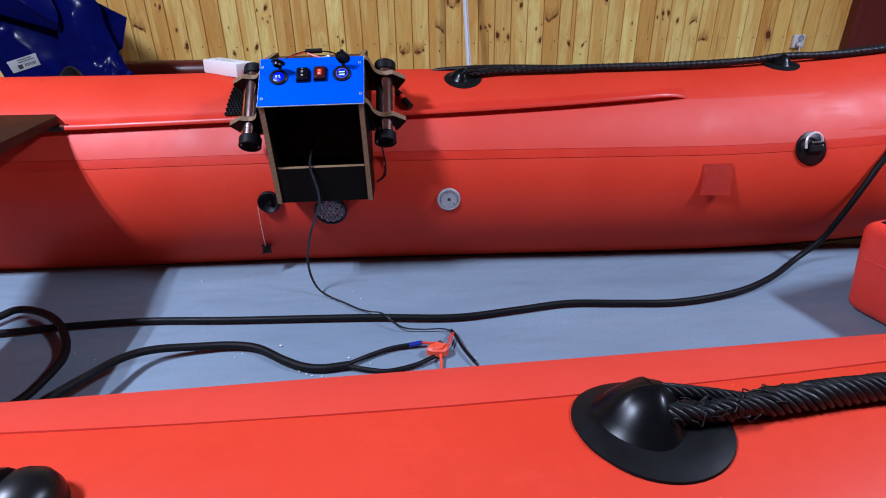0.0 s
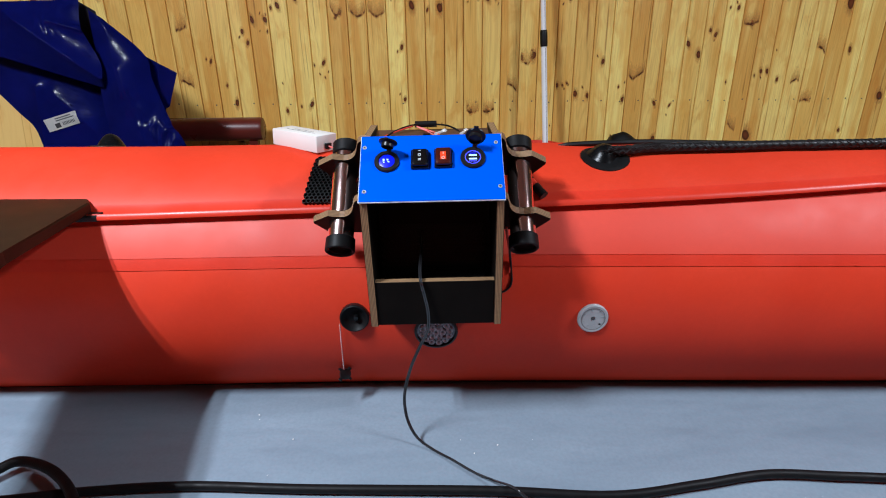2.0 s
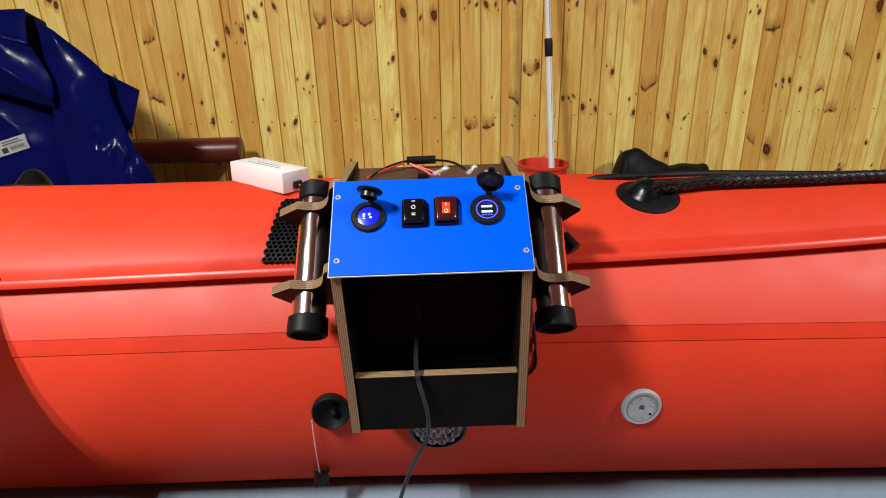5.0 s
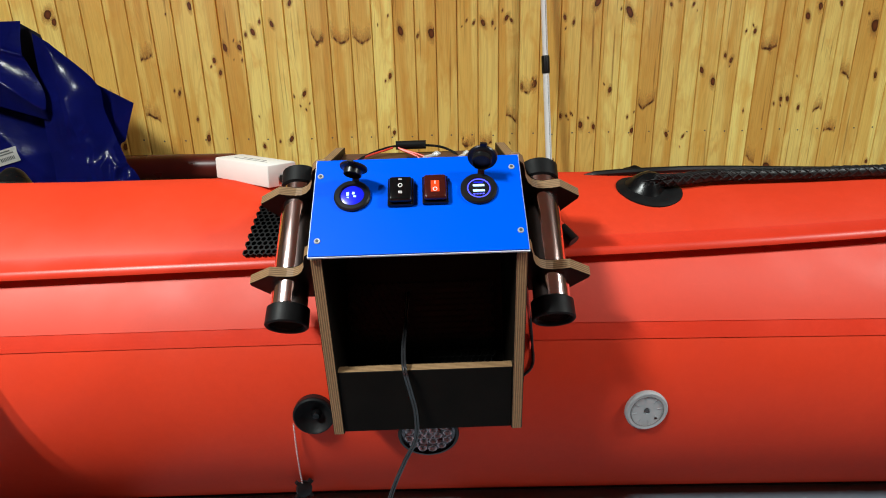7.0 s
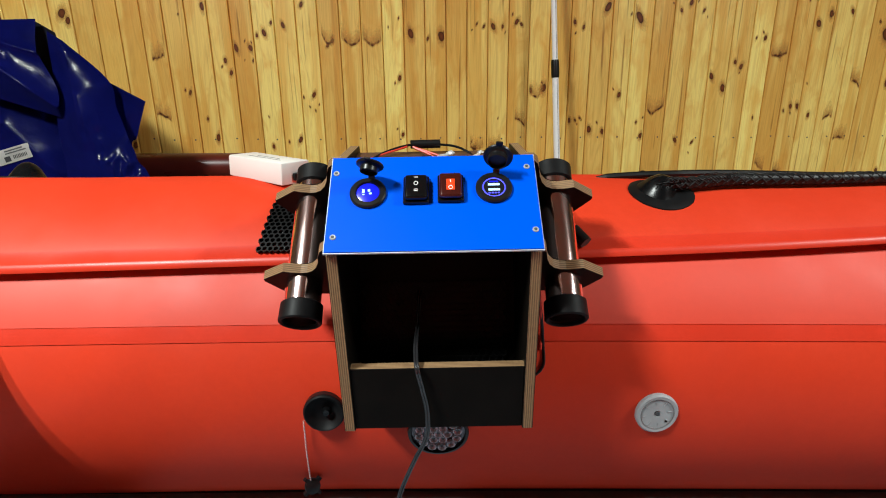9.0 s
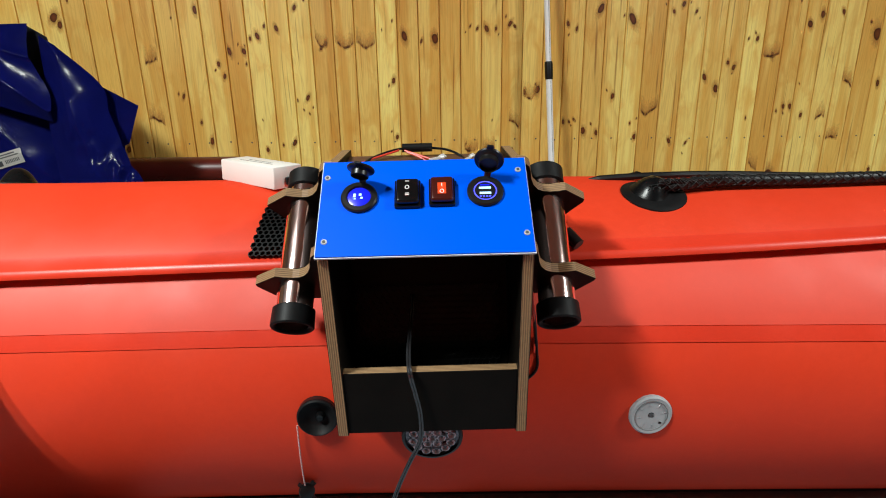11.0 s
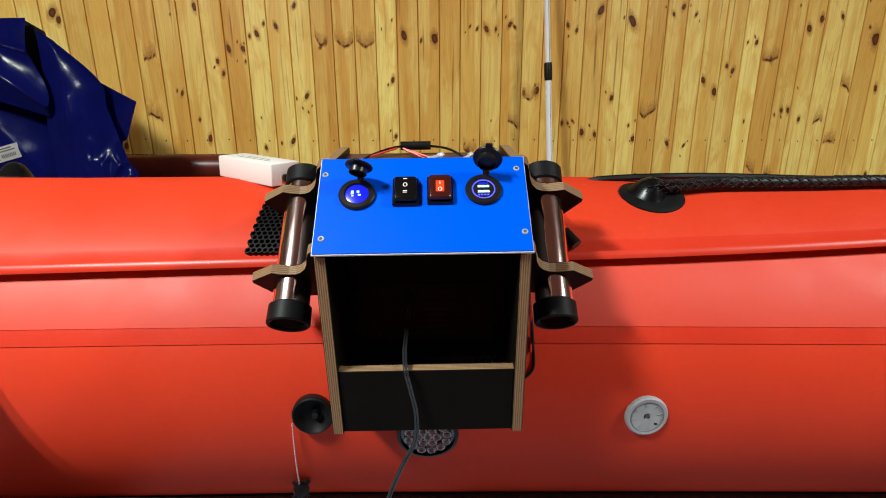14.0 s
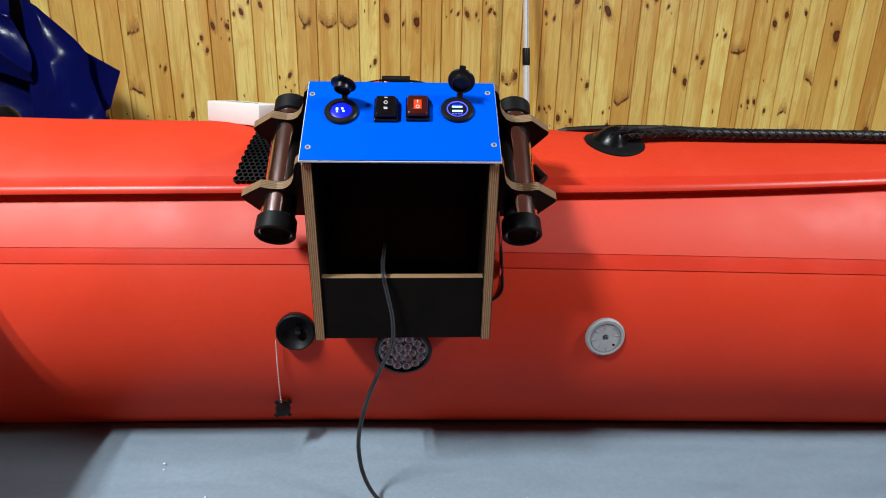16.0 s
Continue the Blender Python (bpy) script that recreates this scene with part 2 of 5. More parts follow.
CEILING_DULL = plain("ceiling_dull_tone", (0.22, 0.20, 0.17), 0.8, vary=0.06, grain=4)
BROWN_WALL = plain("brown_unseen_wall", (0.14, 0.09, 0.05), 0.6, vary=0.2, grain=5)
CONCRETE = plain("concrete_floor", (0.16, 0.155, 0.145), 0.8, vary=0.3, grain=5, bump=0.2)
CHIP = plain("white_foam_chip", (0.8, 0.8, 0.78), 0.7)


def tarp_mat():
    k = Mat("blue_pvc_tarpaulin", 0.16, spec=0.10)
    v = k.coord()
    k.colour(k.mix(k.span(k.noise(v, 6.0, 4), 0.35, 0.7), (0.0062, 0.0086, 0.128), (0.0042, 0.0062, 0.090)))
    k.roughness(k.span(k.noise(v, 16.0, 4), 0.3, 0.7, 0.11, 0.22))
    k.bump(k.noise(v, 7.0, 3, 0.5, 0.8), 0.25, 0.008)
    k.bump(k.noise(v, 420.0, 1), 0.1, 0.0005)
    return k.m


TARP = tarp_mat()
TARP_BLACK = plain("dark_tarpaulin_gap", (0.008, 0.009, 0.02), 0.5, vary=0.3, grain=9)


def glow(name, tone, strength):
    return Mat(name, 0.3).colour(tuple(c * 0.3 for c in tone)).emit(tone, strength).m


BLUE_GLOW = glow("blue_led", (0.085, 0.085, 1.0), 2.4)
BLUE_SOFT = glow("blue_led_haze", (0.010, 0.016, 0.9), 0.7)
WHITE_GLOW = glow("white_blue_led", (0.5, 0.75, 1.0), 1.5)
RED_GLOW = glow("lit_red_rocker", (1.0, 0.075, 0.012), 0.62)

LENS = plain("bright_lens_cup", (0.62, 0.57, 0.61), 0.18, 0.4, vary=0.4, grain=300)
REFLECTOR = plain("lamp_reflector", (0.20, 0.17, 0.185), 0.22, 0.9, vary=0.6, grain=160)

# ---- mesh helpers ----
WORLD_OF = {}


def finish(name, bm, mats, smooth=False, sharp=35):
    me = bpy.data.meshes.new(name)
    bmesh.ops.recalc_face_normals(bm, faces=bm.faces)
    bm.to_mesh(me)
    bm.free()
    for m in mats if isinstance(mats, (list, tuple)) else [mats]:
        me.materials.append(m)
    if smooth:
        me.shade_smooth()
        me.set_sharp_from_angle(angle=radians(sharp))
    return me


def part(name, bm, mats, parent=None, label="", m=None, smooth=False, sharp=35):
    """One mesh object, under its thing or part; m is its own frame in the world."""
    ob = new(name, finish(name, bm, mats, smooth, sharp))
    m = m or Matrix()
    WORLD_OF[ob.name] = m
    if parent:
        ob.parent = parent
        ob.matrix_parent_inverse = WORLD_OF[parent.name].inverted()
    ob.matrix_basis = m
    if label:
        ob["label"] = label
    return ob


def thing(name, base, label, category, group="", kind=""):
    ob = new(name)
    ob.empty_display_size = 0.05
    m = base if isinstance(base, Matrix) else Matrix.Translation(base)
    ob.matrix_basis = m
    WORLD_OF[ob.name] = m
    return tagged(ob, label, category, group, kind)


def box(bm, x0, x1, y0, y1, z0, z1, bevel=0.0, seg=2, mat=0):
    made = bmesh.ops.create_cube(bm, size=1)["verts"]
    for v in made:
        v.co = Vector(((x0 + x1) / 2 + v.co.x * (x1 - x0), (y0 + y1) / 2 + v.co.y * (y1 - y0), (z0 + z1) / 2 + v.co.z * (z1 - z0)))
    faces = {f for v in made for f in v.link_faces}
    for f in faces:
        f.material_index = mat
    if bevel:
        edges = list({e for v in made for e in v.link_edges})
        bmesh.ops.bevel(bm, geom=edges, offset=bevel, segments=seg, affect="EDGES", profile=0.5)
    return bm


def prism(bm, outline, h0, h1, axis="Z", mats=(0, 0), bevel=0.0):
    """An outline pushed from h0 to h1 along an axis: mats are for the two flat sides and for the rim."""
    def at(p, q, h):
        return {"Z": (p, q, h), "X": (h, p, q), "Y": (p, h, q)}[axis]
    lo = [bm.verts.new(at(p, q, h0)) for p, q in outline]
    hi = [bm.verts.new(at(p, q, h1)) for p, q in outline]
    fs = [bm.faces.new(lo), bm.faces.new(hi)]
    for f in fs:
        f.material_index = mats[0]
    n = len(outline)
    for i in range(n):
        f = bm.faces.new((lo[i], lo[(i + 1) % n], hi[(i + 1) % n], hi[i]))
        f.material_index = mats[1]
    if bevel:
        bmesh.ops.bevel(bm, geom=[e for f in fs for e in f.edges], offset=bevel, segments=1, affect="EDGES")
    return bm


def lathe(bm, profile, n=32, m=None, mat=0, sweep=2 * math.pi):
    """A profile of (radius, height) turned round the z axis of the frame m."""
    m = m or Matrix()
    rings = []
    for r, h in profile:
        if r < 1e-6:
            rings.append([bm.verts.new(m @ Vector((0, 0, h)))])
        else:
            rings.append([bm.verts.new(m @ Vector((r * math.cos(sweep * i / n), r * math.sin(sweep * i / n), h))) for i in range(n)])
    for a, b in zip(rings, rings[1:]):
        for i in range(n):
            j = (i + 1) % n
            vs = [a[i % len(a)], a[j % len(a)], b[j % len(b)], b[i % len(b)]]
            vs = [v for k, v in enumerate(vs) if v not in vs[:k]]
            if len(vs) > 2:
                bm.faces.new(vs).material_index = mat
    return bm


def smooth_path(points, per=8):
    """Catmull-Rom points through the given ones."""
    ps = [Vector(p) for p in points]
    ps = [2 * ps[0] - ps[1], *ps, 2 * ps[-1] - ps[-2]]
    out = []
    for a, b, c, d in zip(ps, ps[1:], ps[2:], ps[3:]):
        for i in range(per):
            t = i / per
            out.append(0.5 * (2 * b + (c - a) * t + (2 * a - 5 * b + 4 * c - d) * t * t + (3 * b - a - 3 * c + d) * t ** 3))
    out.append(ps[-2])
    return out


def frames_along(path):
    side = None
    for i, p in enumerate(path):
        d = (path[min(i + 1, len(path) - 1)] - path[max(i - 1, 0)]).normalized()
        if side is None:
            side = d.orthogonal().normalized()
        side = (side - d * side.dot(d)).normalized()
        yield p, d, side, d.cross(side)


def sweep(bm, path, radius, n=10, mat=0, close=True, flat=1.0):
    """A round bar along a path; radius is a number or a function of 0..1."""
    rings = []
    for i, (p, d, a, b) in enumerate(frames_along(path)):
        r = radius(i / (len(path) - 1)) if callable(radius) else radius
        rings.append([bm.verts.new(p + r * (math.cos(2 * math.pi * k / n) * a + flat * math.sin(2 * math.pi * k / n) * b)) for k in range(n)])
    for r0, r1 in zip(rings, rings[1:]):
        for k in range(n):
            bm.faces.new((r0[k], r0[(k + 1) % n], r1[(k + 1) % n], r1[k])).material_index = mat
    if close:
        bm.faces.new(rings[0]).material_index = mat
        bm.faces.new(rings[-1]).material_index = mat
    return bm


def braid(bm, path, radius, pitch=0.045, strands=4, n=5, fray=0.0):
    """A laid rope: flattened strands that wind round a core; it may start thin and ragged."""
    fr = list(frames_along(path))
    run = [0.0]
    for a, b in zip(path, path[1:]):
        run.append(run[-1] + (b - a).length)

    def size(l):
        return radius * (1.0 if l > fray else 0.56 + 0.44 * l / max(fray, 0.001) + 0.09 * math.sin(l * 170) + 0.05 * math.sin(l * 410))
    sweep(bm, path, lambda t: size(t * run[-1]) * 0.80, 12)
    for s in range(strands):
        pts = []
        for (p, d, a, b), l in zip(fr, run):
            w = 2 * math.pi * l / pitch + 2 * math.pi * s / strands
            pts.append(p + size(l) * (0.83 + 0.04 * math.sin(l * 330 + 2 * s)) * (math.cos(w) * a + math.sin(w) * b))
        sweep(bm, pts, radius * 0.30, n, flat=0.75)
    return bm


def plait(bm, path, radius, pitch=0.05, strands=8):
    """A plaited rope: flat strands that wind both ways and pass over and under one another."""
    fr = list(frames_along(path))
    run = [0.0]
    for a, b in zip(path, path[1:]):
        run.append(run[-1] + (b - a).length)
    sweep(bm, path, radius * 0.86, 12)
    for s in range(strands):
        way = 1 if s % 2 else -1
        pts = []
        for (p, d, a, b), l in zip(fr, run):
            w = way * 2 * math.pi * l / pitch + 2 * math.pi * s / strands
            lift = 0.86 + 0.03 * way * math.sin(strands * math.pi * l / pitch + s)
            pts.append(p + radius * lift * (math.cos(w) * a + math.sin(w) * b))
        sweep(bm, pts, radius * 0.18, 6, flat=0.6)
    return bm


def fibres(bm, path, reach, number, seed):
    """Loose ends that stand off a worn rope."""
    frng = random.Random(seed)
    fr = list(frames_along(path))
    for _ in range(number):
        p, d, a, b = fr[frng.randrange(len(fr))]
        w, l = frng.uniform(0, 2 * math.pi), frng.uniform(0.006, 0.016)
        out = math.cos(w) * a + math.sin(w) * b
        side = d.cross(out)
        q = p + out * reach * frng.uniform(0.7, 1.0)
        end = frng.choice((-1, 1)) * l
        sweep(bm, smooth_path([q, q + 0.3 * end * d + out * 0.0020, q + 0.7 * end * d + side * frng.uniform(-0.005, 0.005) + out * 0.0022, q + end * d + side * frng.uniform(-0.006, 0.006)], 3), frng.uniform(0.0004, 0.0008), 5)
    return bm


def dense(path, step):
    out = [path[0]]
    for a, b in zip(path, path[1:]):
        k = max(1, int((b - a).length / step))
        out += [a.lerp(b, (i + 1) / k) for i in range(k)]
    return out


# ---- the room ----
X0, X1, Y0, Y1, ZF, ZT = -3.3, 4.2, -2.6, 3.345, -0.1, 2.42


def slab(name, label, mat, *dims, kind="structure"):
    ob = part(name, box(bmesh.new(), *dims), mat)
    return tagged(ob, label, name.split("_")[0], kind=kind)


slab("floor", "grey concrete room floor under the boat", CONCRETE, X0 - 0.1, X1 + 0.1, Y0 - 0.1, Y1 + 0.1, ZF - 0.1, ZF)
# Unseen ceiling and walls, toned dull and dark to hold down bounced light.
slab("ceiling", "unseen plain ceiling, dull beige to limit bounced light", CEILING_DULL, X0 - 0.1, X1 + 0.1, Y0 - 0.1, Y1 + 0.1, ZT, ZT + 0.1)
slab("wall_south", "unseen plain wall of the room, dark brown to limit bounced light", BROWN_WALL, X0, X1, Y0 - 0.1, Y0, ZF, ZT)
slab("wall_west", "unseen plain wall of the room, dark brown to limit bounced light", BROWN_WALL, X0 - 0.1, X0, Y0, Y1, ZF, ZT)
slab("wall_east", "unseen plain wall of the room, dark brown to limit bounced light", BROWN_WALL, X1, X1 + 0.1, Y0, Y1, ZF, ZT)
wall_north = slab("wall_north", "wall lined with upright lacquered knotty pine boards", PINE, X0, X1, Y1, Y1 + 0.1, ZF, ZT)

for lx, ly, watts in LAMPS:
    fit_ob = thing("ceiling_light", (lx, ly, ZT), "long white fluorescent ceiling light fitting", "ceiling light", "ceiling lights")
    part("housing", box(bmesh.new(), lx - 0.14, lx + 0.14, ly - 0.34, ly + 0.34, ZT - 0.018, ZT - 0.001, 0.004), WHITE, fit_ob)
    for end in (-0.325, 0.325):
        part("end_cap", box(bmesh.new(), lx - 0.10, lx + 0.10, ly + end - 0.012, ly + end + 0.012, ZT - 0.055, ZT - 0.0185, 0.003), WHITE, fit_ob)

# door at the end of the lined wall
door = thing("door_1", (3.1, 3.3, ZF), "maroon painted door beside the pine wall", "door", kind="structure")
part("door_leaf", box(bmesh.new(), 2.727, 3.62, 3.285, 3.335, ZF, 2.0, 0.004), MAROON_DOOR, door)
part("door_frame", box(bmesh.new(), 2.683, 2.727, 3.278, 3.343, ZF, 2.06, 0.004), MAROON_DOOR, door)
part("door_frame", box(bmesh.new(), 3.62, 3.67, 3.27, 3.343, ZF, 2.06, 0.004), MAROON, door)

# ---- the boat ----
R, ZC = 0.27, 0.21


def far_y(x):
    return 1.704 - 0.05 * (x + 0.2) - 0.008 * (x + 0.2) ** 2


def far_z(x):
    """The far tube sinks a little towards the stern and rises towards the bow."""
    return ZC - 0.006 * min(1.0, max(0.0, (-0.25 - x) / 0.45)) + 0.050 * (max(0.0, x - 0.75) / 0.75) ** 2


def near_y(x):
    return 0.316 + 0.012 * (x + 0.1) + 0.004 * (x + 0.2) ** 2


def on_far(x, deg, off=0.0):
    """A point on the far tube; 180 degrees faces the cockpit, 90 is the crest."""
    a = radians(deg)
    bend = math.hypot(1.0, (far_y(x + 0.02) - far_y(x - 0.02)) / 0.04)
    return Vector((x, far_y(x) + (R * bend + off) * math.cos(a), far_z(x) + (R + off) * math.sin(a)))


def on_near(x, deg, off=0.0):
    """A point on the near tube; 0 degrees faces the cockpit, 90 is the crest."""
    a = radians(deg)
    return Vector((x, near_y(x) + (R + off) * math.cos(a), ZC + (R + off) * math.sin(a)))


def out_of(point_on, x, deg):
    """A frame on a tube: z outwards, x along the boat."""
    p = point_on(x, deg)
    z = (point_on(x, deg, 0.1) - p).normalized()
    along = (point_on(x + 0.05, deg) - point_on(x - 0.05, deg)).normalized()
    xx = (along - z * along.dot(z)).normalized()
    y = z.cross(xx)
    return Matrix(((xx.x, y.x, z.x, p.x), (xx.y, y.y, z.y, p.y), (xx.z, y.z, z.z, p.z), (0, 0, 0, 1)))


boat = thing("inflatable_boat", (0, 1.0, ZF), "large red inflatable boat with a grey floor, standing indoors", "boat")


def hull_tube(centre, tip, height=lambda x: ZC):
    """A tube along the boat's side, tapered at the stern and bent in to the bow."""
    path = [Vector((-2.35 + 0.05 * i, centre(-2.35 + 0.05 * i), height(-2.35 + 0.05 * i))) for i in range(80)]
    last, way = path[-1], (path[-1] - path[-2]).normalized()
    for i in range(1, 25):
        t = i / 24
        path.append((1 - t) ** 2 * last + 2 * t * (1 - t) * (last + way * 0.6) + t * t * Vector((2.65, tip, ZC + 0.1)))
    bm = bmesh.new()
    rings, n = [], 72
    for i, p in enumerate(path):
        d = (path[min(i + 1, len(path) - 1)] - path[max(0, i - 1)]).normalized()
        a = Vector((-d.y, d.x, 0)).normalized()
        b = d.cross(a)
        r = R * min(1, 0.25 + 0.75 * (i / 7) ** 0.6) * min(1, 0.3 + 0.7 * ((len(path) - 1 - i) / 6) ** 0.5)
        rings.append([bm.verts.new(p + r * (math.cos(2 * math.pi * k / n) * a + math.sin(2 * math.pi * k / n) * b)) for k in range(n)])
    for r0, r1 in zip(rings, rings[1:]):
        for k in range(n):
            bm.faces.new((r0[k], r0[(k + 1) % n], r1[(k + 1) % n], r1[k]))
    bm.faces.new(rings[0])
    bm.faces.new(rings[-1])
    return bm


part("side_tube", hull_tube(far_y, 1.0, far_z), RED, boat, "red coated fabric air tube", smooth=True, sharp=60)
part("side_tube", hull_tube(near_y, 0.98), RED, boat, "red coated fabric air tube", smooth=True, sharp=60)


def floor_sheet():
    """The floor sheet, slightly uneven, with a fold that runs along the boat."""
    bm = bmesh.new()
    nx, ny = 120, 140
    grid = []
    for i in range(nx + 1):
        x = -2.0 + 3.9 * i / nx
        ya, yb = near_y(x) + 0.15, far_y(x) - 0.15
        row = []
        for j in range(ny + 1):
            y = ya + (yb - ya) * j / ny
            z = 0.004 * noise.noise((x * 1.3, y * 3.0, 1.0)) + 0.002 * noise.noise((x * 4, y * 7, 4.0))
            z -= 0.0018 / (1 + math.exp(-(y - far_y(x) + 0.334 - 0.012 * noise.noise((x * 2.0, 3.0, 0.0))) / 0.006))
            row.append(bm.verts.new((x, y, z)))
        grid.append(row)
    for a, b in zip(grid, grid[1:]):
        for j in range(ny):
            bm.faces.new((a[j], a[j + 1], b[j + 1], b[j]))
    low = bmesh.ops.extrude_face_region(bm, geom=list(bm.faces))
    for v in low["geom"]:
        if isinstance(v, bmesh.types.BMVert):
            v.co.z -= 0.07
    return bm


boat_floor = part("boat_floor", floor_sheet(), GREY_FLOOR, boat, "grey coated fabric inflatable floor", smooth=True)


def band(point_on, x0, x1, deg0, deg1, h, n=60, arc=4, lift=0.0):
    """A strip glued on a tube; the angles may be functions of x."""
    bm = bmesh.new()
    rows = []
    for i in range(n + 1):
        x = x0 + (x1 - x0) * i / n
        a = deg0(x) if callable(deg0) else deg0
        b = deg1(x) if callable(deg1) else deg1
        row = [point_on(x, a, -0.003)]
        row += [point_on(x, a + (b - a) * k / arc, h + lift) for k in range(arc + 1)]
        row += [point_on(x, b, -0.003)]
        rows.append([bm.verts.new(p) for p in row])
    for r0, r1 in zip(rows, rows[1:]):
        for k in range(len(r0) - 1):
            bm.faces.new((r0[k], r0[k + 1], r1[k + 1], r1[k]))
    bm.faces.new(rows[0])
    bm.faces.new(rows[-1])
    return bm


def rail_deg(x):
    """Where the seat rail runs on the far tube: it climbs towards the bow."""
    return 137.7 - 4.0 * (x + 0.75) - 7.9 * max(0.0, x + 0.2) ** 2.3


def seat_rail(x0, x1, end_taper):
    """A T-shaped rail: a flat foot and an upturned lip over the seam."""
    bm = bmesh.new()
    rows = []
    n = 70
    for i in range(n + 1):
        x = x0 + (x1 - x0) * i / n
        d = rail_deg(x)
        k = min(1.0, (x1 - x) / end_taper) if end_taper else 1.0
        h = 0.016 * k + 0.002
        prof = [(d - 6.5, -0.002), (d - 6.0, 0.002), (d - 1.6, 0.003), (d - 0.9, 0.3 * h), (d - 0.2, h), (d + 1.0, h + 0.001), (d + 2.0, h - 0.003), (d + 0.9, 0.35 * h), (d + 0.6, -0.002)]
        rows.append([bm.verts.new(on_far(x, a, o)) for a, o in prof])
    for r0, r1 in zip(rows, rows[1:]):
        for k in range(len(r0) - 1):
            bm.faces.new((r0[k], r0[k + 1], r1[k + 1], r1[k]))
    bm.faces.new(rows[0])
    bm.faces.new(rows[-1])
    return bm


part("seat_rail", seat_rail(-1.9, 0.785, 0.05), RED_STRIP, boat, "red rubber seat rail glued along the tube", smooth=True, sharp=50)
# Added strip: stronger gloss brings out the highlight band below the rail.
part("highlight_strip", band(on_far, -2.0, 1.7, lambda x: min(145.0, rail_deg(min(x, 0.8)) + 3.0), 154.1, 0.0009, 90, 10), RED_SHEEN, boat, "added glossier red strip for the highlight under the seat rail", smooth=True)
part("seam_tape", band(on_far, -2.0, 1.7, 154.3, 158.8, 0.0012, 90), RED_STRIP, boat, "red seam tape along the tube")


def near_seam(x):
    """Where the seam of the near tube runs."""
    return max(71.0, 75.8 - 28.0 * (x - 0.09) ** 2)


part("rub_strip", band(on_near, -2.0, 1.7, 46, near_seam, 0.0012, 120, 8), RED_PALE, boat, "red wear strip along the tube", smooth=True)
FLOOR_DEG = 180 + math.degrees(math.asin(ZC / R))
part("floor_joint", band(on_far, -1.9, 1.7, FLOOR_DEG - 1.4, FLOOR_DEG + 1.5, 0.003, 90), BLACK_MATT, boat, "black joint strip between tube and floor")


def fabric_flap(x0, x1, deg0, deg1):
    """A square patch, glued along its inner edge, whose free corner curls off the tube."""
    bm = bmesh.new()
    rows, n = [], 14
    for i in range(n + 1):
        u = i / n
        row = []
        for k in range(n + 1):
            v = k / n
            lift = 0.0015 + 0.009 * u ** 1.6 * (0.6 + 0.4 * v) + 0.011 * v ** 1.5
            row.append(bm.verts.new(on_far(x0 + (x1 - x0) * u - 0.006 * v * v, deg0 + (deg1 - deg0) * v, lift)))
        rows.append(row)
    for a, b in zip(rows, rows[1:]):
        for k in range(n):
            bm.faces.new((a[k], a[k + 1], b[k + 1], b[k]))
    bmesh.ops.solidify(bm, geom=list(bm.faces), thickness=0.0014)
    return bm


part("fabric_flap", fabric_flap(0.806, 0.876, 163.5, 179.5), RED_PALE, boat, "loose red fabric patch curling off the tube", smooth=True, sharp=60)


def rope_lug(point_on, x, deg, turn, tall=0.0228, name="rope_holder"):
    """A black moulded disc that hugs the tube, with an open hood that the rope runs through."""
    seat_m = out_of(point_on, x, deg)
    m = seat_m @ pose(0, 0, 0, 0, 0, turn)
    back_m = seat_m.inverted()

    def hug(bm):
        for v in bm.verts:
            q = back_m @ v.co
            q.z -= q.y * q.y / (2 * R)
            v.co = seat_m @ q
        return bm
    bm = lathe(bmesh.new(), [(0, 0.0045), (0.012, 0.0045), (0.024, 0.0045), (0.034, 0.0042), (0.043, 0.0036), (0.049, 0.0016), (0.050, -0.003)], 48, m)
    base = part(name, hug(bm), BLACK_MATT, boat, "black moulded rope holder disc", smooth=True)
    bm = bmesh.new()
    rows, n = [], 40
    for i in range(15):
        t = i / 14
        row = []
        for k in range(n if i else 1):
            a = 2 * math.pi * k / n
            mouth = max(0.0, math.cos(a)) ** 3
            reach = 0.036 - 0.013 * mouth - 0.004 * abs(math.sin(a)) ** 2
            rise = (1 - t ** 2.3) ** 1.25
            ridge = 0.0014 * math.exp(-((abs(a - math.pi) - 0.75) / 0.16) ** 2) * math.sin(math.pi * t)
            row.append(bm.verts.new(m @ Vector((-0.001 + t * reach * math.cos(a), t * reach * math.sin(a), 0.0042 + tall * rise + ridge))))
        rows.append(row)
    for a, b in zip(rows, rows[1:]):
        for k in range(n):
            vs = [a[k % len(a)], b[k], b[(k + 1) % n], a[(k + 1) % len(a)]]
            bm.faces.new([v for j, v in enumerate(vs) if v not in vs[:j]])
    part("hood", hug(bm), RUBBER_HOOD, base, smooth=True, sharp=70)


rope_lug(on_far, 0.226, 105.6, -38)
rope_lug(on_far, 1.10, 96, -20)
rope_lug(on_far, -0.864, 66, 180, 0.032)
rope_lug(on_near, 0.177, 83.6, -42)
knob_m = out_of(on_near, -0.180, 88.6) @ Matrix.Scale(0.76, 4)
knob = part("rope_stop", lathe(bmesh.new(), [(0.0, 0.028), (0.009, 0.027), (0.017, 0.0235), (0.0225, 0.018), (0.0255, 0.010), (0.0262, 0.003), (0.0262, -0.002)], 36, knob_m), BLACK, boat, "black rubber rope stop", smooth=True)
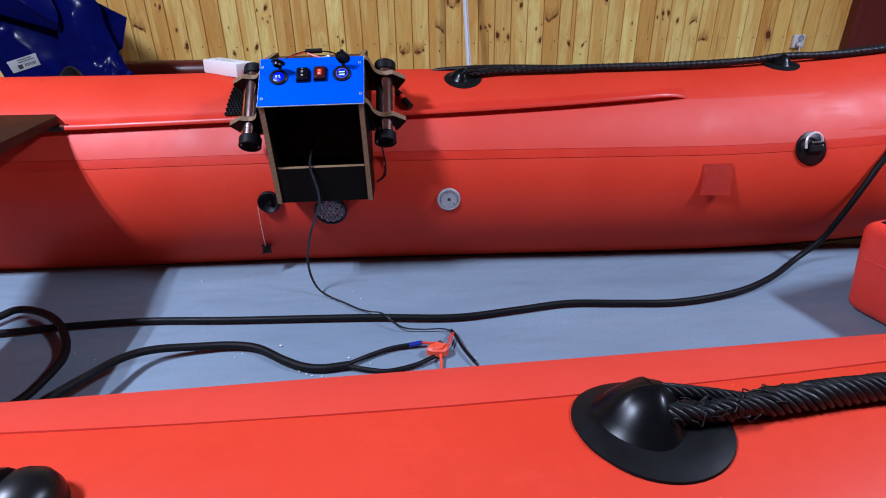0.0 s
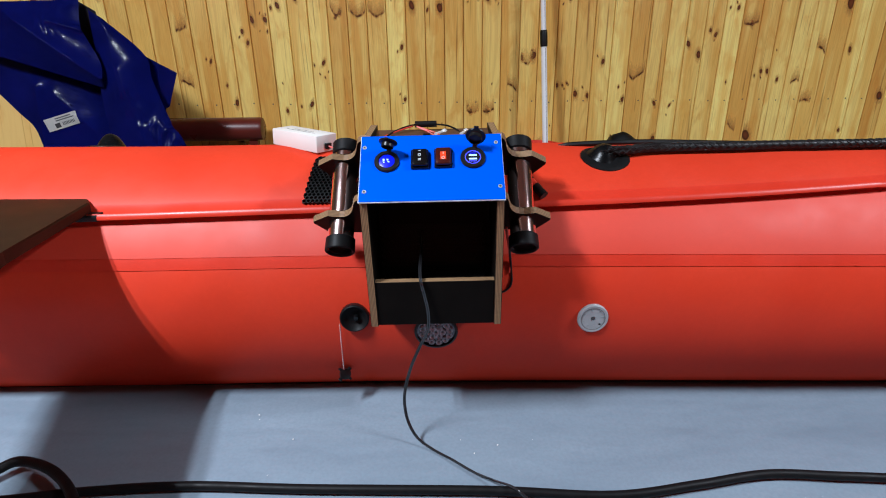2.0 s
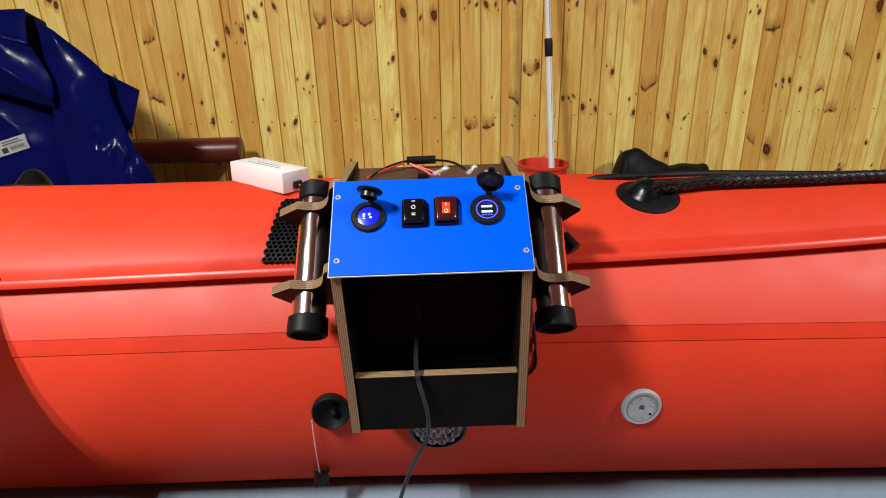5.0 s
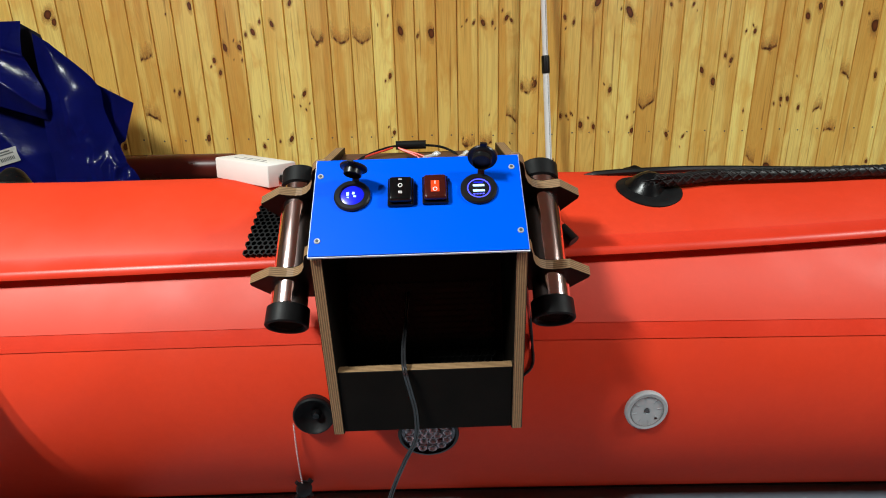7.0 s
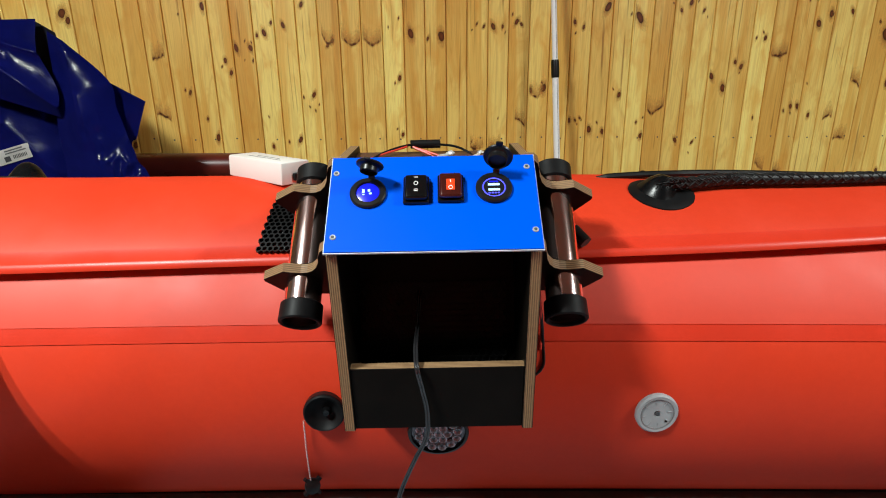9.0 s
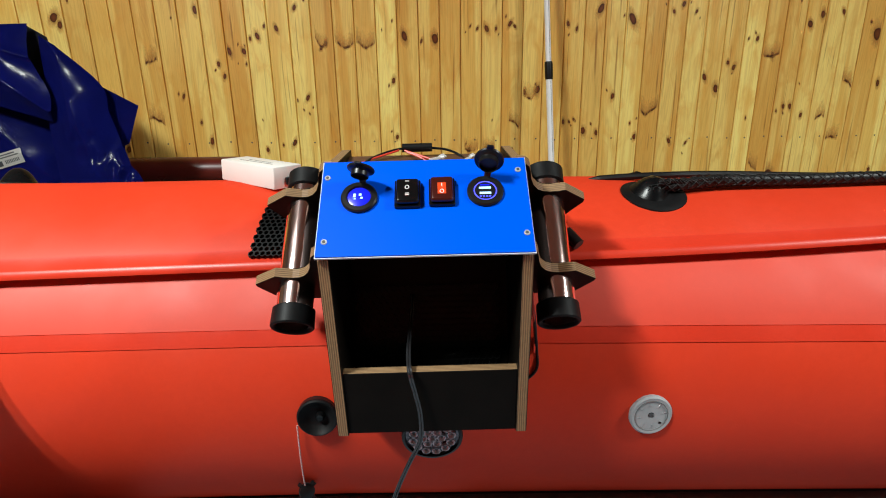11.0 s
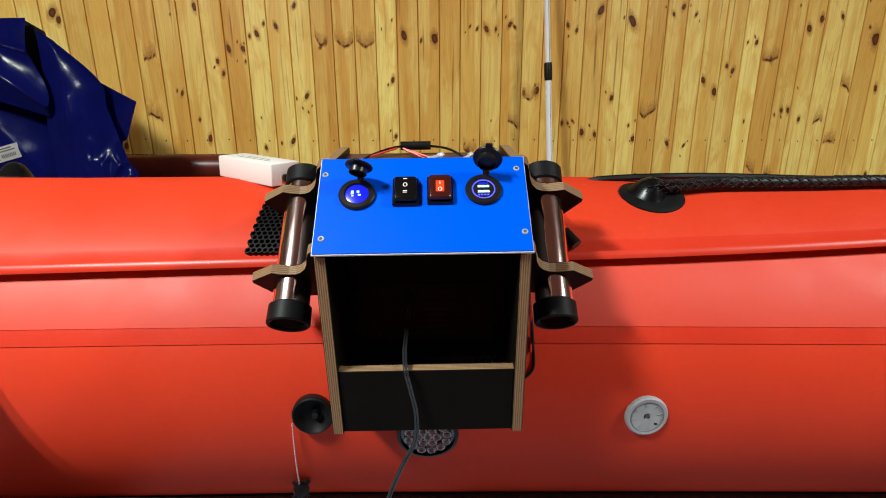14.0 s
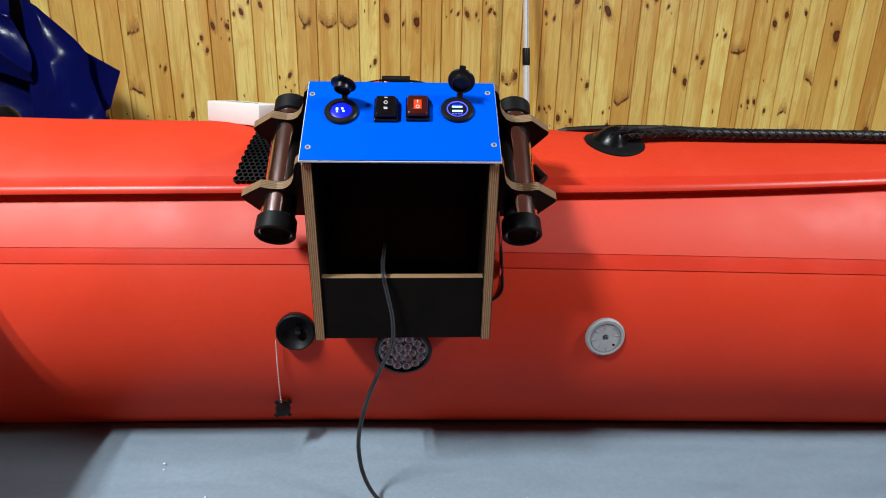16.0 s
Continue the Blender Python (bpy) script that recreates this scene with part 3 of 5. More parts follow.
part("rope_sleeve", sweep(bmesh.new(), smooth_path([knob_m @ Vector(p) for p in ((-0.012, 0.002, 0.014), (-0.024, 0.003, 0.013), (-0.033, 0.003, 0.010), (-0.037, 0.003, 0.008))], 6), lambda t: 0.0135 * (1 - 0.55 * t ** 4), 14), BLACK, knob, smooth=True)

# ropes that run through the lugs along the tubes
far_rope = smooth_path([on_far(0.226, 106.5, 0.014), on_far(0.25, 105.8, 0.014), on_far(0.30, 103.5, 0.014), on_far(0.35, 102, 0.014), on_far(0.46, 101, 0.013), on_far(0.6, 99, 0.013), on_far(0.8, 97, 0.013), on_far(1.0, 96, 0.016), on_far(1.1, 95, 0.02), on_far(1.3, 95, 0.014), on_far(1.75, 96, 0.013)], 24)
part("grab_rope", plait(bmesh.new(), dense(far_rope, 0.004), 0.0100, 0.064), ROPE, boat, "thick black plaited grab rope", smooth=True, sharp=100)
far_tail = smooth_path([on_far(0.214, 108.2, 0.012), on_far(0.232, 107.6, 0.024), on_far(0.252, 106.2, 0.022), on_far(0.275, 105.2, 0.019), on_far(0.31, 103.6, 0.020), on_far(0.36, 102.2, 0.018)], 12)
part("rope_tail", fibres(braid(bmesh.new(), dense(far_tail, 0.003), 0.0048, 0.034, 6, 6), far_tail, 0.007, 30, 8), ROPE, boat, "loose black rope strand", smooth=True, sharp=100)
thin_rope = smooth_path([on_far(0.148, 90, -0.001), on_far(0.20, 92, 0.005), on_far(0.26, 94, 0.010), on_far(0.36, 93, 0.010), on_far(0.6, 93, 0.006), on_far(0.9, 91, 0.006), on_far(1.15, 88, 0.008), on_far(1.7, 88, 0.006)], 16)
part("grab_rope", sweep(bmesh.new(), thin_rope, lambda t: 0.0054 * min(1.0, 0.35 + t * 14), 8), ROPE, boat, "thin black cord along the tube", smooth=True)
near_rope = smooth_path([on_near(0.174, 85.8, 0.014), on_near(0.205, 85.6, 0.012), on_near(0.235, 84.6, 0.010), on_near(0.27, 83.8, 0.009), on_near(0.32, 83.2, 0.009), on_near(0.5, 82, 0.009), on_near(0.9, 81, 0.009), on_near(1.5, 80, 0.009)], 24)
part("grab_rope", braid(bmesh.new(), dense(near_rope, 0.003), 0.0090, 0.050, 8, 7, 0.11), ROPE, boat, "thick black plaited grab rope", smooth=True, sharp=100)
tail = smooth_path([on_near(0.182, 83.2, 0.022), on_near(0.202, 83.8, 0.020), on_near(0.225, 84.2, 0.016), on_near(0.25, 84.2, 0.010), on_near(0.27, 83.9, 0.008)], 14)
part("rope_tail", fibres(braid(bmesh.new(), dense(tail, 0.003), 0.0045, 0.034, 6, 6), near_rope[:70], 0.0085, 36, 3), ROPE, boat, "loose black rope strand", smooth=True, sharp=100)
near_left = smooth_path([on_near(-0.19, 90.5, 0.010), on_near(-0.24, 90.8, 0.009), on_near(-0.4, 91, 0.009), on_near(-0.9, 92, 0.010)], 16)
part("grab_rope", braid(bmesh.new(), dense(near_left, 0.005), 0.0060, 0.045, 6, 6), ROPE, boat, "thick black plaited grab rope", smooth=True, sharp=100)


def air_valve(m, tether, cap_at, bowl=0.0270):
    """A black recessed air valve with its cap hanging on a cord."""
    prof = [(bowl, -0.002), (bowl, 0.004), (bowl - 0.002, 0.0055), (bowl - 0.004, 0.004), (bowl * 0.62, -0.003), (bowl * 0.42, -0.0045), (0.0, -0.0045)]
    ob = part("air_valve", lathe(bmesh.new(), prof, 40, m @ Matrix.Translation((0, 0, 0.0055))), BLACK_MATT, boat, "black recessed air valve", smooth=True)
    part("valve_skirt", lathe(bmesh.new(), [(bowl, -0.004), (bowl + 0.0005, 0.0075), (bowl - 0.001, 0.008)], 40, m), BLACK, ob, smooth=True)
    part("valve_stem", lathe(bmesh.new(), [(0.0070, 0.0), (0.0066, 0.006), (0.0042, 0.0095), (0, 0.010)], 20, m @ pose(0.003, 0, 0)), BLACK_GLOSS, ob, smooth=True)
    line = dense(smooth_path(tether, 6), 0.0009)
    for k, mat in enumerate((PAPER, PAPER, RED_WIRE)):
        turns = [p + Vector((math.cos(0.95 * i + 2.1 * k), math.sin(0.95 * i + 2.1 * k), 0)) * 0.0005 for i, p in enumerate(line)]
        part("tether_strand", sweep(bmesh.new(), turns, 0.0006, 5), mat, ob, "thin cord strand", smooth=True)
    c = cap_at
    bm = lathe(bmesh.new(), [(0, -0.010), (0.006, -0.010), (0.007, 0.0), (0.011, 0.001), (0.011, 0.008), (0.005, 0.010), (0, 0.010)], 18, c)
    for k in range(4):
        box_m = c @ pose(0, 0, 0.004, 0, 0, 45 + 90 * k)
        made = bmesh.ops.create_cube(bm, size=1)["verts"]
        for v in made:
            v.co = box_m @ Vector((0.012 + v.co.x * 0.008, v.co.y * 0.005, v.co.z * 0.008))
    part("valve_cap", bm, BLACK, ob, "black valve cap hanging on its cord", smooth=True)
    return ob


vm = out_of(on_far, -0.278, 178.9)
edge = vm @ Vector((-0.028, -0.012, 0.006))
cap_p = on_far(-0.309, 209, 0.012)
air_valve(vm, [edge, on_far(-0.3070, 192, 0.006), on_far(-0.3078, 200, 0.008), cap_p], Matrix.Translation(cap_p) @ pose(0, 0, 0, 70, 10, 25))
fm = Matrix.Translation((0.612, 0.946, 0.0))
cap_f = Vector((0.640, 0.865, 0.012))
air_valve(fm, [(0.628, 0.922, 0.014), (0.638, 0.908, 0.012), (0.645, 0.89, 0.006), cap_f], Matrix.Translation(cap_f) @ pose(0, 0, 0, 20, 10, 40), 0.029)


def relief_valve(m):
    ob = part("relief_valve", lathe(bmesh.new(), [(0.031, -0.002), (0.031, 0.003), (0.0285, 0.0052), (0.024, 0.0046), (0.0235, 0.0036), (0.005, 0.0036), (0.0045, 0.0015), (0, 0.0015)], 48, m), GREY_PLASTIC, boat, "light grey round relief valve", smooth=True)
    part("valve_centre", lathe(bmesh.new(), [(0.0034, 0.0018), (0.0030, 0.0042), (0, 0.0042)], 20, m), INK, ob, smooth=True)
    for k in range(8):
        bm = bmesh.new()
        box(bm, 0.0150, 0.0225, -0.0005, 0.0005, 0.0034, 0.0043)
        part("rib", bm, GREY_PLASTIC, ob, m=m @ pose(0, 0, 0, 0, 0, 45 * k + 10))
    groove = [m @ Vector((0.0240 * math.cos(math.pi * k / 24), 0.0240 * math.sin(math.pi * k / 24), 0.0044)) for k in range(49)]
    part("groove", sweep(bmesh.new(), groove, 0.0008, 5, close=False), GREY_DARK, ob)
    part("rust_spot", box(bmesh.new(), 0.012, 0.016, -0.014, -0.011, 0.0036, 0.0041, 0.0002), SEAT_PLY, ob, "brown rust spot", m=m)
    return ob


relief_valve(out_of(on_far, 0.167, 180) @ Matrix.Scale(0.94, 4))


def tow_ring(m):
    ob = part("ring_pad", lathe(bmesh.new(), [(0, 0.008), (0.020, 0.008), (0.036, 0.004), (0.042, 0.001), (0.0425, -0.006)], 40, m), BLACK, boat, "black round ring pad", smooth=True)
    bm = box(bmesh.new(), -0.019, 0.019, -0.013, 0.011, 0.004, 0.018, 0.005)
    part("strap_block", bm, BLACK_MATT, ob, m=m)
    part("strap_loop", sweep(bmesh.new(), [m @ Vector((-0.016, 0.012, 0.016)), m @ Vector((0.016, 0.012, 0.016))], 0.0052, 12), BLACK, ob, smooth=True)
    pts = [Vector((0.0215 * math.cos(math.pi * t / 16) - 0.006, 0.014 + 0.0225 * math.sin(math.pi * t / 16), 0.016 + 0.004 * math.sin(math.pi * t / 16))) for t in range(17)]
    pts = [Vector((0.0145, 0.000, 0.014))] + pts + [Vector((-0.0265, 0.000, 0.014))]
    part("d_ring", sweep(bmesh.new(), [m @ p for p in pts], 0.0031, 10), CHROME, ob, "polished steel D ring", smooth=True)


tow_ring(out_of(on_far, 1.079, 158))

# ---- bench seat across the boat ----
seat = thing("bench_seat", (-0.86, 1.2, 0.40), "brown plywood bench seat lying across the boat tubes", "bench seat")
# Unseen near part of the outline is bent to slant the seat's shadow.
bm = prism(bmesh.new(), [(-0.955, 0.47), (-0.745, 0.47), (-0.732, 0.49), (-0.732, 1.12), (-0.761, 1.29), (-0.760, 1.53), (-0.775, 1.555), (-1.055, 1.568), (-1.050, 1.34), (-0.975, 1.12)], 0.398, 0.418, "Z", (0, 1), 0.003)
part("seat_board", bm, [SEAT_PLY, SEAT_PLY], seat)
for sy in (0.52, 1.525):
    bm = box(bmesh.new(), -0.94, -0.742, sy - 0.014, sy + 0.014, 0.385, 0.3975, 0.003)
    part("rail_slider", bm, BLACK, seat, "black plastic slider strip")

# ---- console box on the tube ----
CON = pose(-0.1359, 1.3163, 0.4742, 7, -1.2, -3)
console = thing("console_box", CON, "dark plywood console box with sloping blue switch panel on the tube", "console")


def inbox(y, z):
    """From the boat's cross-section into the box's own frame."""
    p = CON.inverted() @ Vector((-0.1359, y, z))
    return p.y, p.z


def side_outline():
    pts = [(1.345, 0.2435), (1.3185, 0.4705), (1.402, 0.545), (1.412, 0.555), (1.525, 0.555), (1.53, 0.49)]
    arc = [(far_y(-0.136) + (R + 0.016) * math.cos(radians(a)), ZC + (R + 0.016) * math.sin(radians(a))) for a in range(122, 171, 6)]
    return [inbox(*p) for p in pts + arc + [(1.42, 0.2455)]]


for sx in (-1, 1):
    outer, inner = sx * 0.111, sx * 0.0985
    bm = prism(bmesh.new(), side_outline(), min(outer, inner), max(outer, inner), "X", (0, 1), 0.0008)
    part("side_panel", bm, [FILM, EDGE["X"]], console, "dark film-faced plywood side with bare edges", m=CON)
lip_z0, lip_z1 = -0.232, -0.146
part("front_lip", prism(bmesh.new(), [(-0.0983, lip_z0), (0.0983, lip_z0), (0.0983, lip_z1), (-0.0983, lip_z1)], 0.0035, 0.0155, "Y", (0, 1), 0.0006), [FILM, EDGE["Y"]], console, m=CON)
bm = prism(bmesh.new(), [(0.016, -0.232), (0.058, -0.232), (0.058, -0.220), (0.016, -0.220)], -0.0983, 0.0983, "X", (0, 0))
part("bottom_board", bm, FILM, console, m=CON)
y_b, z_b = inbox(1.522, 0.545)
part("back_board", box(bmesh.new(), -0.0983, 0.0983, y_b - 0.012, y_b, z_b - 0.10, z_b - 0.004, 0.001), BROWN_PLY, console, m=CON)
y_s, z_s = inbox(1.44, 0.542)
part("top_shelf", box(bmesh.new(), -0.0983, 0.0983, inbox(1.416, 0.542)[0], y_b - 0.0125, z_s - 0.012, z_s - 0.002), BROWN_PLY, console, "brown plywood top shelf", m=CON)

# Added dark sheet hides the tube, so the box's inside reads as shaded.
back = [inbox(*p) for p in ((1.405, 0.250), (1.411, 0.247), (1.497, 0.530), (1.491, 0.533))]
part("inner_back", prism(bmesh.new(), back, -0.0983, 0.0983, "X", (0, 0)), FILM, console, "added dark sheet that blacks out the box's inside", m=CON)
SLOPE = 34.6
PAN = CON @ pose(0, -0.0015, 0.0, SLOPE, 0, 0)
part("switch_panel", box(bmesh.new(), -0.111, 0.111, 0.0, 0.1215, 0.0022, 0.0038), BLUE_PANEL, console, "bright blue acrylic switch panel", m=PAN)
part("panel_core", box(bmesh.new(), -0.1120, 0.1120, -0.0010, 0.1222, 0.0, 0.0024), WHITE_EDGE, console, "white core edge of the panel", m=PAN)


def on_panel(u, v, h=0.0038):
    """u from the left screws' line, v from the panel's lower edge."""
    return PAN @ pose(u - 0.1045, v, h)


for u, v in ((-0.001, 0.0995), (0.207, 0.1045), (0.0015, 0.0175), (0.209, 0.0225)):
    m = on_panel(u, v)
    ob = part("panel_screw", lathe(bmesh.new(), [(0.0033, 0.0), (0.0033, 0.0006), (0.0027, 0.0011), (0.0016, 0.0010), (0, 0.0006)], 14, m), ZINC, console, "small steel screw", smooth=True)
    part("screw_slot", lathe(bmesh.new(), [(0.0018, 0.0008), (0.0018, 0.0013), (0, 0.0013)], 6, m), INK, ob)


def power_socket(u, v, lid_tilt, lid_dist, bend, lid_size, usb):
    m = on_panel(u, v)
    prof = [(0.0195, 0.0), (0.0195, 0.0028), (0.0180, 0.0042), (0.0135, 0.0044), (0.0128, 0.0036), (0.0125, 0.0022), (0, 0.0022)]
    ob = part("usb_socket" if usb else "voltmeter", lathe(bmesh.new(), prof, 40, m), BLACK, console, "round black twin charging socket glowing blue" if usb else "round black voltmeter glowing blue", smooth=True)
    if usb:
        pts = [m @ Vector((0.0118 * math.cos(2 * math.pi * k / 36), 0.0118 * math.sin(2 * math.pi * k / 36), 0.0028)) for k in range(37)]
        part("light_ring", sweep(bmesh.new(), pts, 0.00055, 6, close=False), BLUE_GLOW, ob, "glowing blue ring")
        for k, yy in enumerate((0.0038, -0.0030)):
            part("usb_port", box(bmesh.new(), -0.0062, 0.0062, yy - 0.0014, yy + 0.0014, 0.0022, 0.0029, 0.0004), WHITE_GLOW, ob, "lit white charging port", m=m)
        for k in range(4):
            part("marking", box(bmesh.new(), -0.006 + 0.0032 * k, -0.004 + 0.0032 * k, -0.0078, -0.0064, 0.0022, 0.0026), BLUE_GLOW, ob, m=m)
        part("marking", box(bmesh.new(), -0.005, 0.005, 0.0068, 0.0086, 0.0022, 0.0025), BLUE_SOFT, ob, m=m)
    else:
        part("display", lathe(bmesh.new(), [(0.0124, 0.0023), (0.010, 0.0031), (0, 0.0034)], 32, m), BLUE_SOFT, ob, "glowing blue display", smooth=True)
        for k, (dx, dy, w, h) in enumerate(((-0.0048, 0.0014, 0.0028, 0.0048), (0.0012, 0.0022, 0.0028, 0.0032), (0.0028, -0.0018, 0.0030, 0.0022), (-0.0044, -0.0030, 0.0024, 0.0014))):
            part("digit_segment", box(bmesh.new(), dx - w / 2, dx + w / 2, dy - h / 2, dy + h / 2, 0.0030, 0.0037, 0.0005), WHITE_GLOW, ob, m=m)
    # hinge strap and lid
    lm = m @ pose(0, 0, 0, 0, 0, -10) @ pose(0, 0.0175, 0.002, lid_tilt, 0, 0)
    strap = part("lid_strap", box(bmesh.new(), -0.0035, 0.0035, -0.002, lid_dist - 0.012, -0.0006, 0.0012, 0.0004), BLACK, ob, m=lm)
    cm = lm @ pose(0, lid_dist - 0.010, 0, bend, 0, 0) @ pose(0, 0.010, 0) @ Matrix.Scale(lid_size, 4)
    part("lid", lathe(bmesh.new(), [(0, -0.0015), (0.0165, -0.0015), (0.0172, 0.0), (0.0165, 0.0018), (0.0125, 0.0022), (0.0112, 0.0032), (0.0112, 0.0095), (0.0104, 0.0102), (0.0098, 0.005), (0, 0.0045)], 36, cm), BLACK, ob, "open black rubber lid", smooth=True)
    part("lid_tab", box(bmesh.new(), -0.004, 0.004, 0.0155, 0.0215, -0.001, 0.002, 0.001), BLACK, ob, m=cm)


power_socket(0.0349, 0.0715, 62, 0.023, 43, 0.86, False)
power_socket(0.1694, 0.0755, 50, 0.022, 30, 0.93, True)


def rocker(u, v, body, cap, marks, label, cap_label):
    """A rocker switch under a clear hood, with bar and ring marks."""
    m = on_panel(u, v + 0.001) @ Matrix.Scale(0.94, 4)
    ob = part("rocker_switch", box(bmesh.new(), -0.0148, 0.0148, -0.0185, 0.0185, 0.0, 0.0045, 0.0014), body, console, label, m=m)
    part("hood", box(bmesh.new(), -0.0128, 0.0128, -0.0165, 0.0165, 0.0043, 0.0115, 0.0032, 3), cap[0], ob, m=m, smooth=True)
    rm = m @ pose(0, 0, 0.0113)
    if len(cap) > 1:
        part("rocker_window", box(bmesh.new(), -0.0048, 0.0048, -0.0085, 0.0068, -0.0002, 0.0008, 0.0004), cap[1], ob, cap_label, m=rm)
    for kind, v0 in marks:
        bm = bmesh.new()
        if kind == "ring":
            pts = [Vector((0.0021 * math.cos(2 * math.pi * k / 18), v0 + 0.0024 * math.sin(2 * math.pi * k / 18), 0.0010)) for k in range(19)]
            sweep(bm, pts, 0.00046, 6, close=False)
        elif kind == "bar":
            box(bm, -0.0022, 0.0022, v0 - 0.00042, v0 + 0.00042, 0.0004, 0.0012)
        elif kind == "stick":
            box(bm, -0.0004, 0.0004, v0 - 0.0022, v0 + 0.0022, 0.0004, 0.0012)
        part("symbol", bm, WHITE_MARK, ob, "white printed symbol", m=rm)


rocker(0.0864, 0.0725, BLACK_GLOSS, [BLACK_GLOSS], [("bar", 0.0112), ("ring", 0.0028), ("bar", -0.0056), ("bar", -0.0078)], "black three-way rocker switch", "")
DARK_RED = plain("dark_red_clear_hood", (0.045, 0.007, 0.005), 0.16)
rocker(0.1230, 0.0740, BLACK_GLOSS, [DARK_RED, RED_GLOW], [("stick", 0.0035), ("ring", -0.0055)], "red lit rocker switch in a black bezel", "lit red rocker")


def rod_holder(centre, sx):
    """A lacquered brown pipe held on the box's side by two plywood brackets."""
    tilt = 46.0
    m = Matrix.Translation(centre) @ pose(0, 0, 0, -(90 - tilt), 0, -3)
    length, r = 0.207, 0.0215
    bm = lathe(bmesh.new(), [(r, 0.004), (r, length - 0.004), (r - 0.003, length - 0.004), (r - 0.003, 0.004), (r, 0.004)], 40)
    pipe = part("rod_holder", bm, BROWN_PIPE, console, "glossy brown rod holder pipe", m=m, smooth=True)
    for h, way in ((0.0, 1), (length, -1)):
        prof = [(r + 0.0004, 0), (r + 0.0020, 0), (r + 0.0035, 0.0015 * way), (r + 0.0030, 0.022 * way), (r + 0.0005, 0.024 * way), (r - 0.0012, 0.020 * way), (r - 0.0012, 0.004 * way), (r + 0.0004, 0)]
        # Black cup inside the ring stands for shade in the hollow pipe.
        prof += [(r - 0.0008, 0.0012 * way), (r - 0.003, 0.034 * way), (0, 0.036 * way)]
        part("pipe_cap", lathe(bmesh.new(), [(a, h + b) for a, b in prof], 40), BLACK_MATT, pipe, "black rubber end ring with a cup that darkens the hollow", m=m, smooth=True)
    # brackets: p runs outwards from the box, q towards the front
    gap = abs(centre.x - (CON @ Vector((sx * 0.111, 0, 0))).x) + 0.006
    rim = [(0, 0.085), (0.010, 0.084), (0.015, 0.078), (0.018, 0.068), (0.021, 0.053), (0.025, 0.040), (0.032, 0.030), (gap - 0.008, 0.0255), (gap, 0.0245), (gap + 0.010, 0.0265), (gap + 0.019, 0.0285), (gap + 0.047, 0.006), (gap + 0.047, 0.0), (gap + 0.027, -0.038), (0, -0.038)]
    for h in (0.058, 0.166):
        bm = prism(bmesh.new(), [(sx * (p - gap), -q) for p, q in rim], h - 0.006, h + 0.006, "Z", (0, 1), 0.0006)
        part("bracket", bm, [FILM, EDGE["Z"]], pipe, "plywood bracket with bare striped edge", m=m)


rod_holder(Vector((-0.2875, 1.372, 0.372)), -1)
rod_holder(Vector((0.0165, 1.352, 0.378)), 1)


def work_light(m):
    """A round lamp under the box: black housing, many small faceted lenses."""
    ob = part("work_light", lathe(bmesh.new(), [(0, -0.022), (0.030, -0.022), (0.043, -0.004), (0.045, 0.004), (0.044, 0.008), (0.040, 0.009), (0.039, 0.004), (0, 0.004)], 40, m), BLACK, console, "round black work light with faceted lenses", smooth=True)
    part("reflector", lathe(bmesh.new(), [(0.0388, 0.0045), (0, 0.0045)], 40, m), REFLECTOR, ob)
    spots = [(0, 0)] + [(0.0135 * math.cos(k * math.pi / 3), 0.0135 * math.sin(k * math.pi / 3)) for k in range(6)] + [(0.0285 * math.cos(k * math.pi / 6 + 0.2), 0.0285 * math.sin(k * math.pi / 6 + 0.2)) for k in range(12)]
    for a, b in spots:
        lm = m @ Matrix.Translation((a, b, 0))
        cup = part("lens", lathe(bmesh.new(), [(0.0069, 0.0046), (0.0067, 0.0088), (0.0058, 0.0090), (0.0030, 0.0056), (0, 0.0054)], 8, lm), LENS, ob)
        part("diode", lathe(bmesh.new(), [(0.0026, 0.0054), (0.0022, 0.0066), (0, 0.0069)], 8, lm), INK, cup)


work_light(Matrix.Translation((-0.127, 1.411, 0.196)) @ pose(0, 0, 0, 104, 0, -3) @ Matrix.Scale(0.9, 4))

# wires behind and beside the box
loom = smooth_path([(-0.205, 1.47, 0.5450), (-0.19, 1.49, 0.5502), (-0.165, 1.50, 0.5567), (-0.14, 1.50, 0.5586), (-0.105, 1.50, 0.5567), (-0.085, 1.495, 0.5496), (-0.078, 1.48, 0.5437)], 8)
wires = thing("wire_loom", (-0.14, 1.49, 0.5450), "red and black wires with a black connector on the console top", "wires")
part("black_wire", sweep(bmesh.new(), loom, 0.0016, 8), BLACK, wires, smooth=True)
part("connector", sweep(bmesh.new(), [Vector((-0.158, 1.50, 0.5586)), Vector((-0.120, 1.50, 0.5593))], 0.0055, 12), BLACK, wires, "black round connector sleeve", smooth=True)
part("red_wire", sweep(bmesh.new(), smooth_path([(-0.21, 1.468, 0.5444), (-0.19, 1.487, 0.5489), (-0.162, 1.497, 0.5561)], 6), 0.0013, 8), RED_WIRE, wires, smooth=True)
part("red_wire", sweep(bmesh.new(), smooth_path([(-0.155, 1.494, 0.5561), (-0.14, 1.487, 0.5522), (-0.122, 1.478, 0.5470), (-0.115, 1.472, 0.5437)], 6), 0.0013, 8), RED_WIRE, wires, smooth=True)
part("red_wire", sweep(bmesh.new(), smooth_path([(-0.152, 1.490, 0.5548), (-0.137, 1.482, 0.5496), (-0.126, 1.475, 0.5437)], 6), 0.0015, 8), RED_WIRE, wires, smooth=True)
